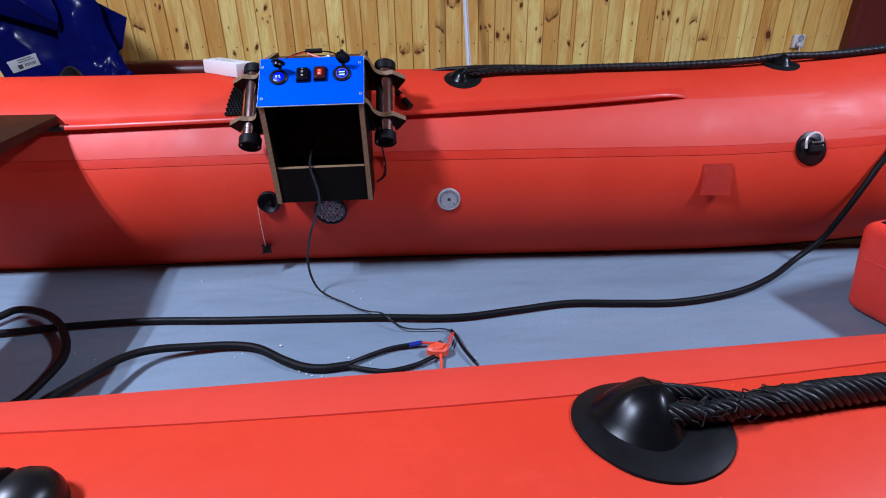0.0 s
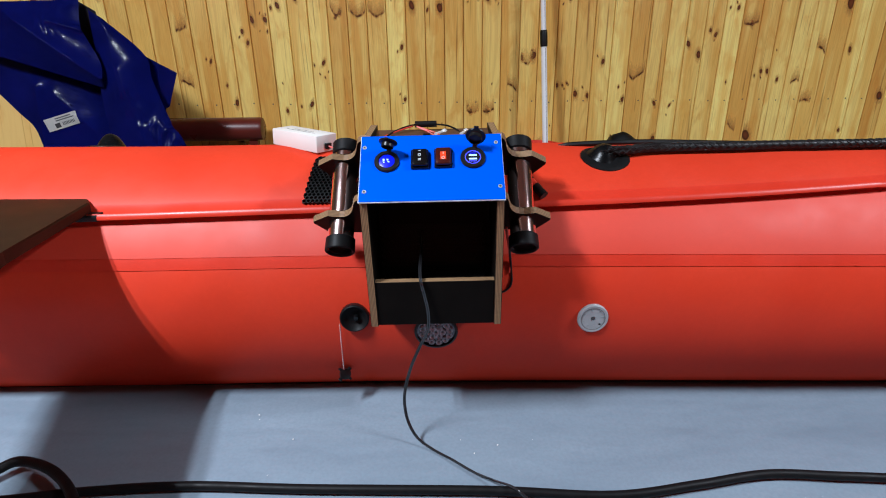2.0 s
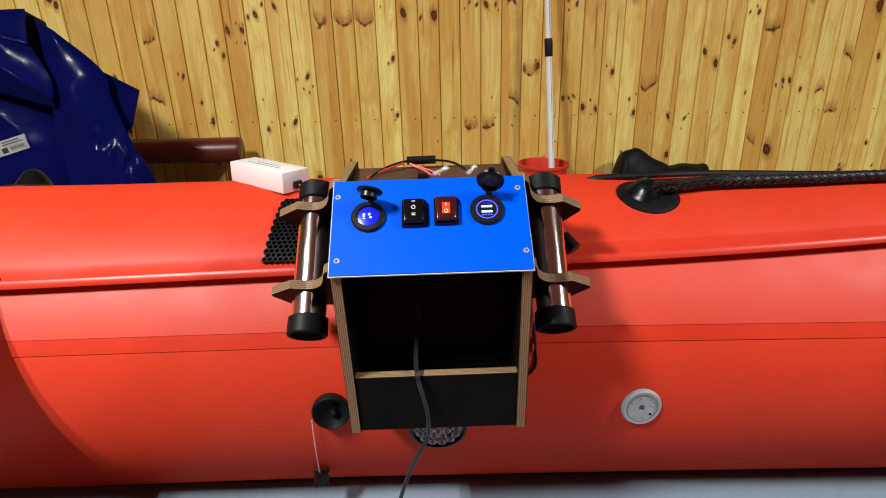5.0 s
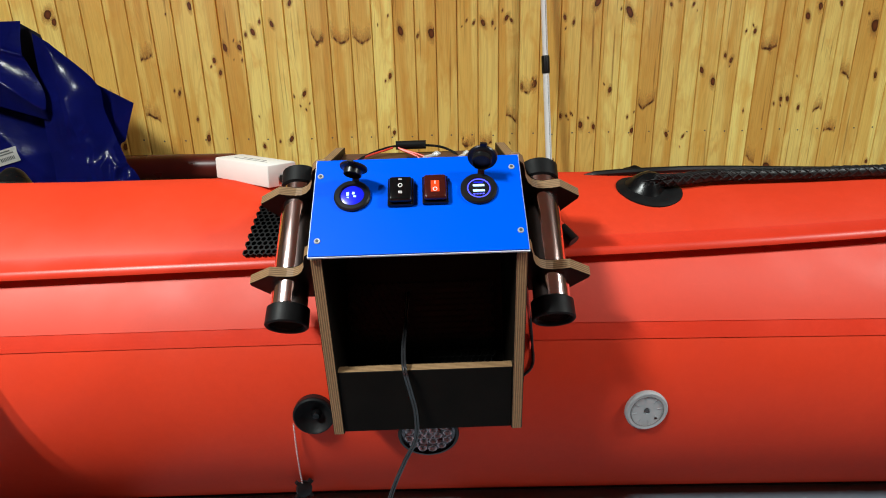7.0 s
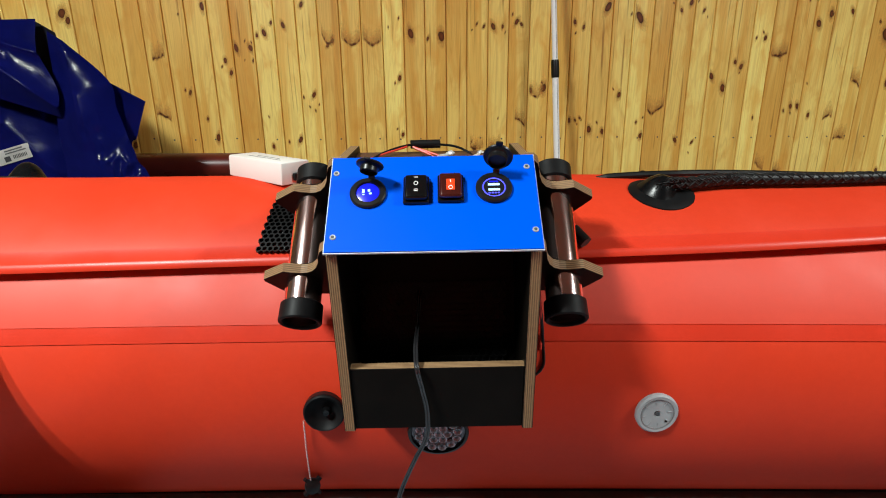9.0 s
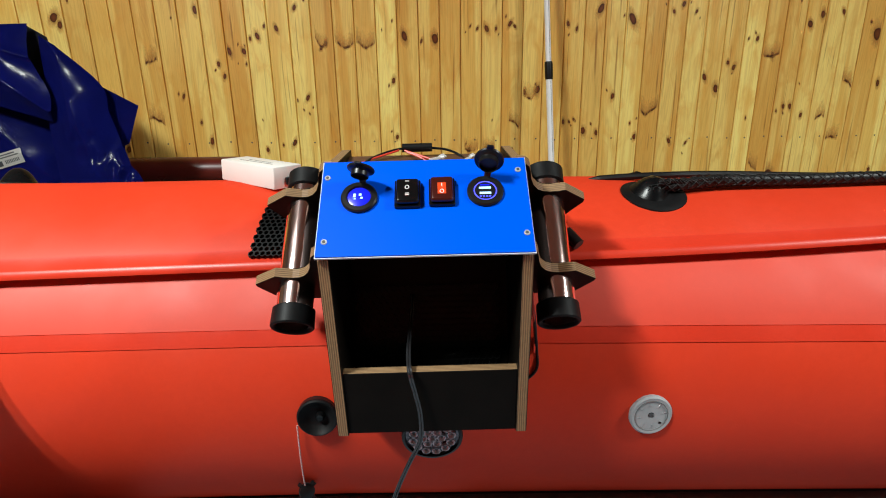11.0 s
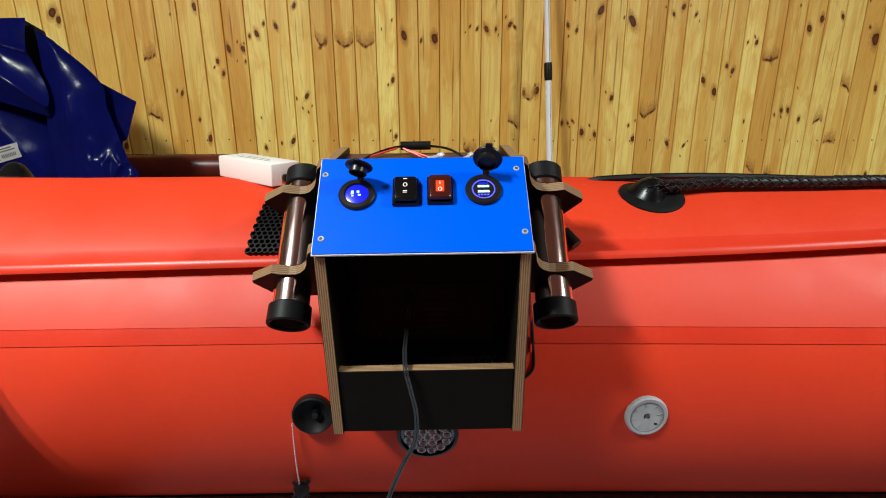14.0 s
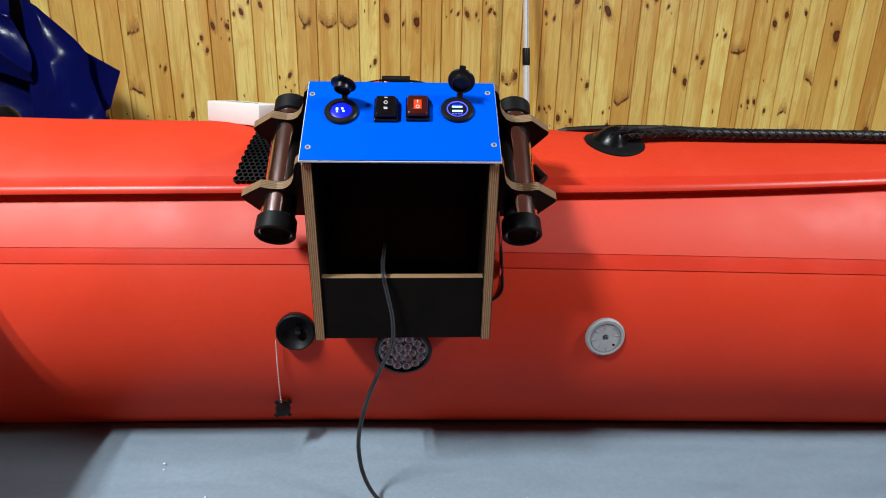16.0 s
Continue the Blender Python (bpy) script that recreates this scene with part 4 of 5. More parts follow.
part("terminal", box(bmesh.new(), -0.145, -0.132, 1.462, 1.474, 0.5431, 0.5489, 0.001), BLACK, wires)

for bx, by, ang in ((-0.114, 1.487, 52), (-0.073, 1.487, 67)):
    bolt = thing("bolt", (bx, by, 0.5415), "small zinc bolt lying on the console shelf", "bolt", "bolts on the shelf")
    m = Matrix.Translation((bx, by, 0.5455)) @ pose(0, 0, 0, 0, 90, ang) @ Matrix.Scale(1.1, 4)
    part("shank", lathe(bmesh.new(), [(0, -0.013), (0.0030, -0.013), (0.0030, 0.008), (0, 0.008)], 12, m), CHROME, bolt, smooth=True)
    part("head", lathe(bmesh.new(), [(0, 0.008), (0.0052, 0.008), (0.0052, 0.013), (0, 0.0135)], 6, m), CHROME, bolt)

side_wire = thing("side_wire", on_far(0.0, 160, 0.003), "red and black wire pair hugging the console side", "wires")
part("red_wire", sweep(bmesh.new(), smooth_path([(-0.006, 1.40, 0.40), (0.004, 1.425, 0.355), (0.010, 1.440, 0.322), (0.009, 1.434, 0.298)], 6), 0.0018, 8), RED_WIRE, side_wire, smooth=True)
part("black_wire", sweep(bmesh.new(), smooth_path([(-0.004, 1.41, 0.39), (0.008, 1.432, 0.340), (0.013, 1.437, 0.302), (0.013, 1.429, 0.280), (0.004, 1.425, 0.268), (-0.010, 1.424, 0.262)], 6), 0.0020, 8), BLACK, side_wire, smooth=True)

clip = thing("battery_clip", on_far(0.062, 130, 0.01), "black and red insulated battery clip lying on the tube", "clip")
cp = [on_far(0.040, 118, 0.012), on_far(0.060, 124, 0.013), on_far(0.081, 131.0, 0.012)]
part("grip", sweep(bmesh.new(), [cp[0], cp[1]], 0.0085, 12), BLACK, clip, smooth=True)
part("collar", sweep(bmesh.new(), [cp[1], cp[1].lerp(cp[2], 0.35)], 0.0072, 12), RED_PLASTIC, clip, "red collar", smooth=True)
part("nose", sweep(bmesh.new(), [cp[1].lerp(cp[2], 0.35), cp[2]], 0.0088, 12), BLACK, clip, smooth=True)


# ---- honeycomb mat under the box ----
def honeycomb(x0, x1, height, place, cell=0.0078, thick=0.009):
    """Open hexagon cells laid on a surface; place gives a point from along, up and out."""
    bm = bmesh.new()
    rows = int(height / (cell * 0.866))
    cols = int((x1 - x0) / cell)
    for j in range(rows):
        for i in range(cols):
            cx = x0 + (i + 0.5 + 0.5 * (j % 2)) * cell
            cv = (j + 0.5) * cell * 0.866
            rings = []
            for rr, hh in ((0.578, 0.0), (0.578, thick), (0.43, thick), (0.43, 0.0012)):
                ring = []
                for k in range(6):
                    a = math.pi / 6 + k * math.pi / 3
                    x, vv = cx + rr * cell * math.cos(a), cv + rr * cell * math.sin(a)
                    ring.append(bm.verts.new(place(x, vv, hh)))
                rings.append(ring)
            for r0, r1 in zip(rings, rings[1:]):
                for k in range(6):
                    bm.faces.new((r0[k], r0[(k + 1) % 6], r1[(k + 1) % 6], r1[k]))
            bm.faces.new(rings[-1])
    bmesh.ops.remove_doubles(bm, verts=bm.verts, dist=0.0005)
    return bm


mat = thing("honeycomb_mat", on_far(-0.33, 125, 0.0), "black rubber honeycomb mat under the console on the tube", "mat")
part("honeycomb_grid", honeycomb(-0.372, -0.262, R * radians(27), lambda x, v, h: on_far(x + 0.14 * v, 133 - math.degrees(v / R), h)), BLACK_MATT, mat)
foot, rise = Vector((back[3][0] - back[0][0], back[3][1] - back[0][1])).normalized(), back[0]
part("inner_mat", honeycomb(-0.095, 0.090, 0.12, lambda x, v, h: CON @ Vector((x, rise[0] + foot.x * (v + 0.03) - foot.y * (h + 0.001), rise[1] + foot.y * (v + 0.03) + foot.x * (h + 0.001))), 0.0085, 0.004), BLACK_MATT, console, "black rubber honeycomb lining")
# ---- white power adapter on the tube ----
ax, ay = Vector((-0.118, 0.115, 0)).normalized(), Vector((0.115, 0.118, 0)).normalized()
AD = Matrix(((ax.x, ay.x, 0, -0.357), (ax.y, ay.y, 0, 1.648), (0.02, -0.03, 1, 0.477), (0, 0, 0, 1)))
adapter = thing("power_adapter", AD, "white plastic power adapter box lying on the tube crest", "power adapter")
part("case", box(bmesh.new(), 0, 0.156, 0, 0.052, 0.0, 0.035, 0.0025), WHITE, adapter, m=AD, smooth=True)
part("print_line", box(bmesh.new(), 0.03, 0.125, 0.018, 0.0195, 0.035, 0.0354), GREY_DARK, adapter, "grey printed line", m=AD)
part("print_line", box(bmesh.new(), 0.045, 0.11, 0.027, 0.0285, 0.035, 0.0354), GREY_DARK, adapter, m=AD)
part("cable_gland", box(bmesh.new(), -0.006, 0.0, 0.020, 0.034, 0.006, 0.018, 0.0015), BLACK, adapter, m=AD)
part("lead", sweep(bmesh.new(), [AD @ Vector(p) for p in ((-0.004, 0.027, 0.012), (-0.02, 0.032, 0.008), (-0.035, 0.045, 0.004))], 0.0018, 8), RED_WIRE, adapter)

# ---- cables on the boat floor ----


def cable(name, label, points, r, mat=BLACK_MATT, per=10, cat="cable", n=10):
    ps = smooth_path(points, per)
    ob = thing(name, ps[0], label, cat)
    part("sheath", sweep(bmesh.new(), ps, r, n), mat, ob, smooth=True)
    return ob


cable("battery_cable", "thick black battery cable lying along the boat floor", [
    (-1.5, 1.25, 0.011), (-1.1, 1.225, 0.011), (-0.86, 1.228, 0.011), (-0.72, 1.24, 0.011), (-0.55, 1.243, 0.011), (-0.35, 1.225, 0.011), (-0.05, 1.204, 0.011), (0.15, 1.182, 0.011),
    (0.30, 1.197, 0.011), (0.43, 1.213, 0.011), (0.56, 1.20, 0.011), (0.70, 1.190, 0.011), (0.86, 1.217, 0.012), (0.99, 1.275, 0.014), (1.10, 1.345, 0.022), (1.165, 1.355, 0.07), (1.183, 1.340, 0.135), (1.212, 1.332, 0.222), (1.262, 1.343, 0.31), (1.36, 1.37, 0.40), (1.7, 1.42, 0.45)], 0.0076, n=18)
coil = cable("battery_cable", "thick black cable looped on the boat floor", [
    (-1.2, 1.17, 0.010), (-1.02, 1.20, 0.011), (-0.93, 1.225, 0.014), (-0.884, 1.284, 0.020), (-0.851, 1.303, 0.024), (-0.785, 1.276, 0.028), (-0.726, 1.226, 0.028), (-0.684, 1.164, 0.022), (-0.668, 1.114, 0.016), (-0.672, 1.063, 0.012), (-0.687, 0.999, 0.010),
    (-0.702, 0.941, 0.022), (-0.675, 0.898, 0.041), (-0.63, 0.902, 0.054), (-0.597, 0.926, 0.06), (-0.572, 0.962, 0.06), (-0.551, 0.999, 0.056), (-0.532, 1.045, 0.047), (-0.507, 1.082, 0.037), (-0.468, 1.105, 0.028), (-0.402, 1.119, 0.018), (-0.329, 1.123, 0.013), (-0.273, 1.107, 0.012), (-0.215, 1.063, 0.011), (-0.171, 1.037, 0.010), (-0.130, 1.028, 0.010), (-0.079, 1.033, 0.010)], lambda t: 0.0086 + 0.00012 * math.sin(t * 2600), n=14, per=100)
part("branch", sweep(bmesh.new(), smooth_path([(-0.088, 1.033, 0.010), (-0.037, 1.064, 0.008), (0.007, 1.083, 0.008), (0.05, 1.091, 0.008), (0.068, 1.092, 0.010)], 8), 0.0047, 10), BLACK_MATT, coil, smooth=True)
part("branch", sweep(bmesh.new(), smooth_path([(-0.088, 1.032, 0.010), (-0.039, 1.016, 0.008), (0.001, 1.008, 0.008), (0.054, 1.021, 0.008), (0.096, 1.042, 0.010)], 8), 0.0047, 10), BLACK_MATT, coil, smooth=True)
part("sleeve", sweep(bmesh.new(), smooth_path([(0.045, 1.088, 0.009), (0.072, 1.093, 0.010)], 3), 0.0053, 10), BLUE_SLEEVE, coil, "blue heat shrink sleeve", smooth=True)
part("lug_wire", sweep(bmesh.new(), smooth_path([(0.072, 1.093, 0.010), (0.09, 1.089, 0.010), (0.110, 1.083, 0.013)], 4), 0.0032, 8), RED_WIRE, coil, "bare red wire end", smooth=True)

plug = thing("battery_clamp", (0.105, 1.063, 0.0), "red plastic battery connector lying on the boat floor", "connector")
PM = pose(0.104, 1.062, 0.011, 0, 0, -12)
part("shell", prism(bmesh.new(), [(-0.022, -0.010), (-0.012, -0.016), (0.014, -0.016), (0.024, -0.004), (0.022, 0.012), (0.004, 0.014), (-0.018, 0.008)], -0.009, 0.011, "Z", (0, 0), 0.0035), ORANGE_RED, plug, m=PM, smooth=True)
part("shell_fold", prism(bmesh.new(), [(-0.020, -0.004), (-0.006, -0.012), (0.012, -0.010), (0.018, 0.004), (0.0, 0.010)], 0.010, 0.0155, "Z", (0, 0), 0.002), ORANGE_RED, plug, m=PM @ pose(0, 0, 0, 6, -7, 0), smooth=True)
part("terminal", lathe(bmesh.new(), [(0.005, 0), (0.005, 0.003), (0.0025, 0.004), (0.0025, 0.006), (0, 0.006)], 14, PM @ pose(0.004, 0.014, 0.008)), STEEL, plug, smooth=True)
part("red_wire", sweep(bmesh.new(), smooth_path([PM @ Vector((0.008, -0.014, 0.0)), (0.108, 1.02, 0.006), (0.106, 0.99, 0.004), (0.118, 0.96, 0.005), (0.130, 0.94, 0.005)], 6), 0.0031, 10), ORANGE_RED, plug, smooth=True)
part("wire_lug", lathe(bmesh.new(), [(0.0062, 0), (0.0062, 0.002), (0.0032, 0.002), (0.0032, 0)], 14, pose(0.133, 0.934, 0.004)), STEEL, plug, "bare steel cable lug", smooth=True)
for k in range(2):
    part("red_wire", sweep(bmesh.new(), smooth_path([PM @ Vector((0.014 + 0.006 * k, 0.010, 0.002)), (0.128 + 0.006 * k, 1.085, 0.010), (0.137 + 0.005 * k, 1.112, 0.012), (0.147, 1.124, 0.010)], 6), 0.0018, 8), RED_WIRE, plug, smooth=True)

# twin-core lead out of the box and over its front lip
lead_pts = [(-0.149, 1.43, 0.386), (-0.152, 1.395, 0.362), (-0.1555, 1.357, 0.345), (-0.1545, 1.333, 0.332), (-0.149, 1.334, 0.305), (-0.1435, 1.336, 0.275), (-0.144, 1.338, 0.24), (-0.158, 1.342, 0.205), (-0.174, 1.348, 0.16), (-0.185, 1.352, 0.115), (-0.188, 1.350, 0.08), (-0.182, 1.342, 0.045), (-0.166, 1.330, 0.018), (-0.14, 1.312, 0.007), (-0.105, 1.282, 0.007), (-0.07, 1.25, 0.007), (-0.04, 1.225, 0.012), (-0.01, 1.19, 0.027), (0.03, 1.155, 0.012), (0.075, 1.147, 0.007), (0.125, 1.142, 0.008), (0.147, 1.118, 0.008), (0.158, 1.07, 0.007), (0.182, 1.002, 0.007)]
lead = thing("power_lead", lead_pts[-1], "thin black twin-core lead hanging out of the console onto the floor", "cable")
for k, dx in enumerate((-0.0014, 0.0014)):
    part("core", sweep(bmesh.new(), smooth_path([(x + dx, y, z) for x, y, z in lead_pts], 8), 0.0015, 8), LEAD, lead, smooth=True)
part("cable_lug", lathe(bmesh.new(), [(0.006, 0), (0.006, 0.002), (0.003, 0.002), (0.003, 0)], 14, pose(0.186, 0.994, 0.006)), STEEL, lead, "bare steel cable lug", smooth=True)
part("shrink_tube", sweep(bmesh.new(), smooth_path([(0.141, 1.135, 0.008), (0.147, 1.118, 0.009), (0.158, 1.07, 0.008), (0.176, 1.02, 0.007)], 4), 0.0036, 8), BLACK, lead, smooth=True)

# ---- red fuel can at the bow end ----
can = thing("fuel_can", (1.33, 1.03, 0.0), "red plastic fuel can with a black cap on the boat floor", "fuel can")
CM = pose(1.290, 1.048, 0.0, 0, 0, 14)
bm = box(bmesh.new(), -0.19, 0.19, -0.15, 0.15, 0.002, 0.226, 0.030, 4)
for v in bm.verts:
    swell = 0.95 + 0.09 * v.co.z / 0.2
    v.co.x, v.co.y = v.co.x * swell, v.co.y * swell
part("body", bm, RED_PLASTIC, can, m=CM, smooth=True)
part("moulded_rib", box(bmesh.new(), -0.163, 0.163, -0.1530, 0.1530, 0.138, 0.144, 0.002), RED_PLASTIC, can, m=CM)
part("moulded_rib", box(bmesh.new(), -0.1940, 0.1940, -0.122, 0.122, 0.138, 0.144, 0.002), RED_PLASTIC, can, m=CM)
part("recess", box(bmesh.new(), -0.172, -0.02, 0.0, 0.128, 0.218, 0.2285, 0.003), BLACK_MATT, can, "black recessed filler plate", m=CM)
part("cap", lathe(bmesh.new(), [(0, 0.240), (0.024, 0.240), (0.028, 0.235), (0.028, 0.212), (0, 0.212)], 24, CM @ pose(-0.09, 0.07, 0)), BLACK, can, "black screw cap", smooth=True)
part("handle", sweep(bmesh.new(), smooth_path([CM @ Vector(p) for p in ((0.0, -0.02, 0.205), (0.02, -0.02, 0.24), (0.11, -0.02, 0.24), (0.13, -0.02, 0.205))], 6), 0.012, 12), RED_PLASTIC, can, smooth=True)

# ---- crumbs on the floor ----
rng = random.Random(5)
bm = bmesh.new()
spots = [(-0.165, 1.022), (-0.18, 1.033), (-0.174, 1.002), (-0.064, 1.301), (-0.231, 1.126), (-0.083, 1.066), (-0.398, 1.357), (-0.478, 1.432), (-0.474, 1.418), (-0.086, 1.337), (-0.019, 1.32),
         (-0.037, 1.043), (-0.153, 1.016), (-0.133, 1.012), (-0.61, 1.117), (-0.663, 1.145), (-0.321, 1.094), (-0.308, 1.106), (-0.228, 0.963), (0.42, 0.949), (0.424, 0.945)]
for i in range(34):
    if i < len(spots):
        x, y = spots[i]
        s = rng.uniform(0.0015, 0.0024) if i < 6 else rng.uniform(0.0010, 0.0018)
    else:
        x, y = rng.uniform(-0.7, 0.5), rng.uniform(0.85, 1.45)
        s = rng.uniform(0.0004, 0.0009)
    made = bmesh.ops.create_icosphere(bm, subdivisions=1, radius=1)["verts"]
    for v in made:
        v.co = Vector((x + v.co.x * s * rng.uniform(0.5, 1.5), y + v.co.y * s * rng.uniform(0.5, 1.5), 0.006 + v.co.z * s * 0.4 - 0.003))
tagged(part("crumbs", bm, CHIP), "scattered white foam crumbs on the grey floor", "crumbs", kind="stuff")

# ---- behind the boat ----


def heating_pipe():
    """A maroon pipe run along the wall on short legs."""
    ob = thing("heating_pipe", (-2.0, 3.2, ZF), "thick maroon enamelled heating pipe along the wall", "pipe")
    m = pose(-3.2, 3.2, 0.258, 0, 90, 0)
    part("pipe_run", lathe(bmesh.new(), [(0, 0), (0.053, 0), (0.053, 2.335), (0.050, 2.347), (0.035, 2.352), (0, 2.352)], 32, m), MAROON, ob, smooth=True)
    for x in (-2.6, -0.90):
        part("leg", box(bmesh.new(), x - 0.02, x + 0.02, 3.18, 3.22, ZF, 0.215, 0.003), MAROON, ob)


heating_pipe()

pole = thing("telescopic_pole", (0.51, 3.12, ZF), "white and silver telescopic pole leaning against the pine wall", "pole")


def pole_at(z):
    return Vector((0.482 - 0.062 * z, 3.135 + 0.085 * z, z))


part("lower_tube", sweep(bmesh.new(), [pole_at(ZF + 0.01), pole_at(0.64)], 0.0132, 20), ALU, pole, "silver aluminium tube", smooth=True)
part("upper_tube", sweep(bmesh.new(), [pole_at(0.64), pole_at(2.0)], 0.0115, 20), ALU, pole, "silver aluminium tube", smooth=True)
for z0, z1, r in ((0.0, 0.61, 0.0132), (0.69, 1.95, 0.0115)):
    part("tube_seam", sweep(bmesh.new(), [pole_at(z) + Vector((0.004, 0.0006 - r * 0.95, 0)) for z in (z0, z1)], 0.0011, 6), GREY_DARK, pole, "dark seam line along the tube")
part("clamp", sweep(bmesh.new(), [pole_at(0.615), pole_at(0.625), pole_at(0.675), pole_at(0.685)], lambda t: 0.0168 if 0.2 < t < 0.8 else 0.0155, 20), BLACK, pole, "black clamp collar", smooth=True)
part("foot", sweep(bmesh.new(), [pole_at(ZF), pole_at(ZF + 0.03)], 0.018, 16), BLACK, pole, smooth=True)

bucket = thing("bucket", (0.45, 3.21, ZF), "low red plastic tub behind the boat", "bucket")
part("tub", lathe(bmesh.new(), [(0, 0.0), (0.085, 0.0), (0.108, 0.248), (0.115, 0.254), (0.115, 0.266), (0.107, 0.266), (0.103, 0.248), (0.080, 0.012), (0, 0.012)], 40, pose(0.45, 3.21, ZF)), RED_PLASTIC, bucket, smooth=True)

soft = thing("black_bag", (0.95, 3.2, ZF), "limp black fabric bag lying by the wall behind the boat", "bag")


def bag_mesh():
    bm = bmesh.new()
    rows = []
    for i in range(33):
        t = i / 32
        x = 0.755 + 0.47 * t
        crest = ZF + 0.32 * min(1.0, (t / 0.10) ** 0.5) * (1 - 0.24 * min(1.0, max(0.0, t - 0.22) / 0.34)) * (1.0 if t < 0.93 else 1 - 5 * (t - 0.93) ** 1.1)
        row = []
        for k in range(17):
            a = math.pi * k / 16
            w = 1 + 0.06 * noise.noise((x * 12, a * 2, 1.0))
            row.append(bm.verts.new((x, 3.20 - 0.085 * w * math.cos(a), ZF + (crest - ZF) * w * math.sin(a) ** 0.6)))
        rows.append(row)
    for a, b in zip(rows, rows[1:]):
        for k in range(16):
            bm.faces.new((a[k], a[k + 1], b[k + 1], b[k]))
    bm.faces.new(rows[0])
    bm.faces.new(rows[-1])
    return bm


part("bag_body", bag_mesh(), BLACK_MATT, soft, smooth=True, sharp=60)

board = thing("pine_board", (-2.2, 3.0, ZF), "pale planed pine sheet leaning on the wall", "board")
part("sheet", box(bmesh.new(), -2.75, -1.60, -0.012, 0.012, 0.0, 0.54, 0.002), PINE_PALE, board, m=Matrix.Translation((0, 3.0, ZF)) @ pose(0, 0, 0, -10, 0, 0))


def tarp_bag():
    """A big folded PVC bag: creased sheets that lean together, the upper flap hanging over the lower sheet."""
    ob = thing("folded_tarpaulin", (-1.6, 2.8, ZF), "shiny dark blue folded tarpaulin bag leaning by the wall", "tarpaulin")

    def sheet(name, left, right, seed, belly=0.0, ridges=(), crumple=(), mat=TARP, label="", nu=72, nv=72, rough=1.0):
        """A cloth between two edges, each given from its foot to its top."""
        step = nv // (len(left) - 1)
        a_edge, b_edge = smooth_path(left, step), smooth_path(right, step)
        bm = bmesh.new()
        rows = []
        for j, (a, b) in enumerate(zip(a_edge, b_edge)):
            v = j / (len(a_edge) - 1)
            row = []
            for i in range(nu + 1):
                u = i / nu
                p = a.lerp(b, u)
                d = belly * math.sin(math.pi * u) * math.sin(math.pi * min(1.0, 0.15 + 0.8 * v))
                for (x0, z0), (x1, z1), amp, wid in ridges:
                    along, off = Vector((x1 - x0, z1 - z0)), Vector((p.x - x0, p.z - z0))
                    t = min(1.0, max(0.0, off.dot(along) / along.length_squared))
                    d += amp * math.exp(-(off - t * along).length / wid)
                for cx, cz, reach, amp in crumple:
                    near = math.exp(-((p.x - cx) ** 2 + (p.z - cz) ** 2) / reach ** 2)
                    fold = noise.noise((p.x * 26 + seed, p.z * 17, seed))
                    d += amp * near * (0.6 - abs(fold) * 2.0)
                d += rough * (0.012 * noise.noise((p.x * 6 + seed, p.z * 6, seed)) + 0.003 * noise.noise((p.x * 19, p.z * 15 + seed, 2 * seed)))
                row.append(bm.verts.new(p + Vector((0.1 * d, -d, 0.05 * d))))
            rows.append(row)
        for a, b in zip(rows, rows[1:]):
            for i in range(nu):
                bm.faces.new((a[i], a[i + 1], b[i + 1], b[i]))
        spots = [v.co.copy() for row in rows for v in row]
        bmesh.ops.solidify(bm, geom=list(bm.faces), thickness=-0.003)
        part(name, bm, mat, ob, label, smooth=True, sharp=75)
        return spots

    sheet("front_fold", [(-1.30, 2.69, ZF), (-1.309, 2.73, 0.295), (-1.321, 2.75, 0.423), (-1.329, 2.78, 0.576), (-1.331, 2.80, 0.669), (-1.335, 2.82, 0.764)],
          [(-0.90, 2.69, ZF), (-1.034, 2.73, 0.276), (-1.082, 2.75, 0.356), (-1.136, 2.78, 0.513), (-1.156, 2.80, 0.607), (-1.290, 2.82, 0.734)], 3.1, 0.022,
          [((-1.25, 0.56), (-1.17, 0.25), 0.005, 0.018), ((-1.28, 0.70), (-1.24, 0.40), 0.003, 0.02)], [(-1.11, 0.33, 0.065, 0.014), (-1.22, 0.45, 0.05, 0.007)])
    sheet("side_fold", [(-1.20, 2.84, ZF), (-1.17, 2.81, 0.33), (-1.18, 2.81, 0.47), (-1.20, 2.83, 0.618)], [(-1.08, 2.86, ZF), (-1.124, 2.82, 0.35), (-1.103, 2.82, 0.425), (-1.058, 2.82, 0.541)], 5.7, 0.0, [((-1.13, 0.57), (-1.13, 0.40), 0.006, 0.02)])
    sheet("upper_flap", [(-1.73, 2.755, 0.636), (-1.735, 2.762, 0.68), (-1.74, 2.778, 0.74), (-1.75, 2.81, 0.785)], [(-1.303, 2.765, 0.492), (-1.300, 2.765, 0.58), (-1.350, 2.775, 0.703), (-1.355, 2.80, 0.800)], 8.3, 0.02,
          [((-1.62, 0.78), (-1.307, 0.528), 0.040, 0.045), ((-1.46, 0.728), (-1.352, 0.696), 0.014, 0.012), ((-1.70, 0.60), (-1.42, 0.505), 0.010, 0.02)], [(-1.46, 0.73, 0.05, 0.008)], rough=0.6)
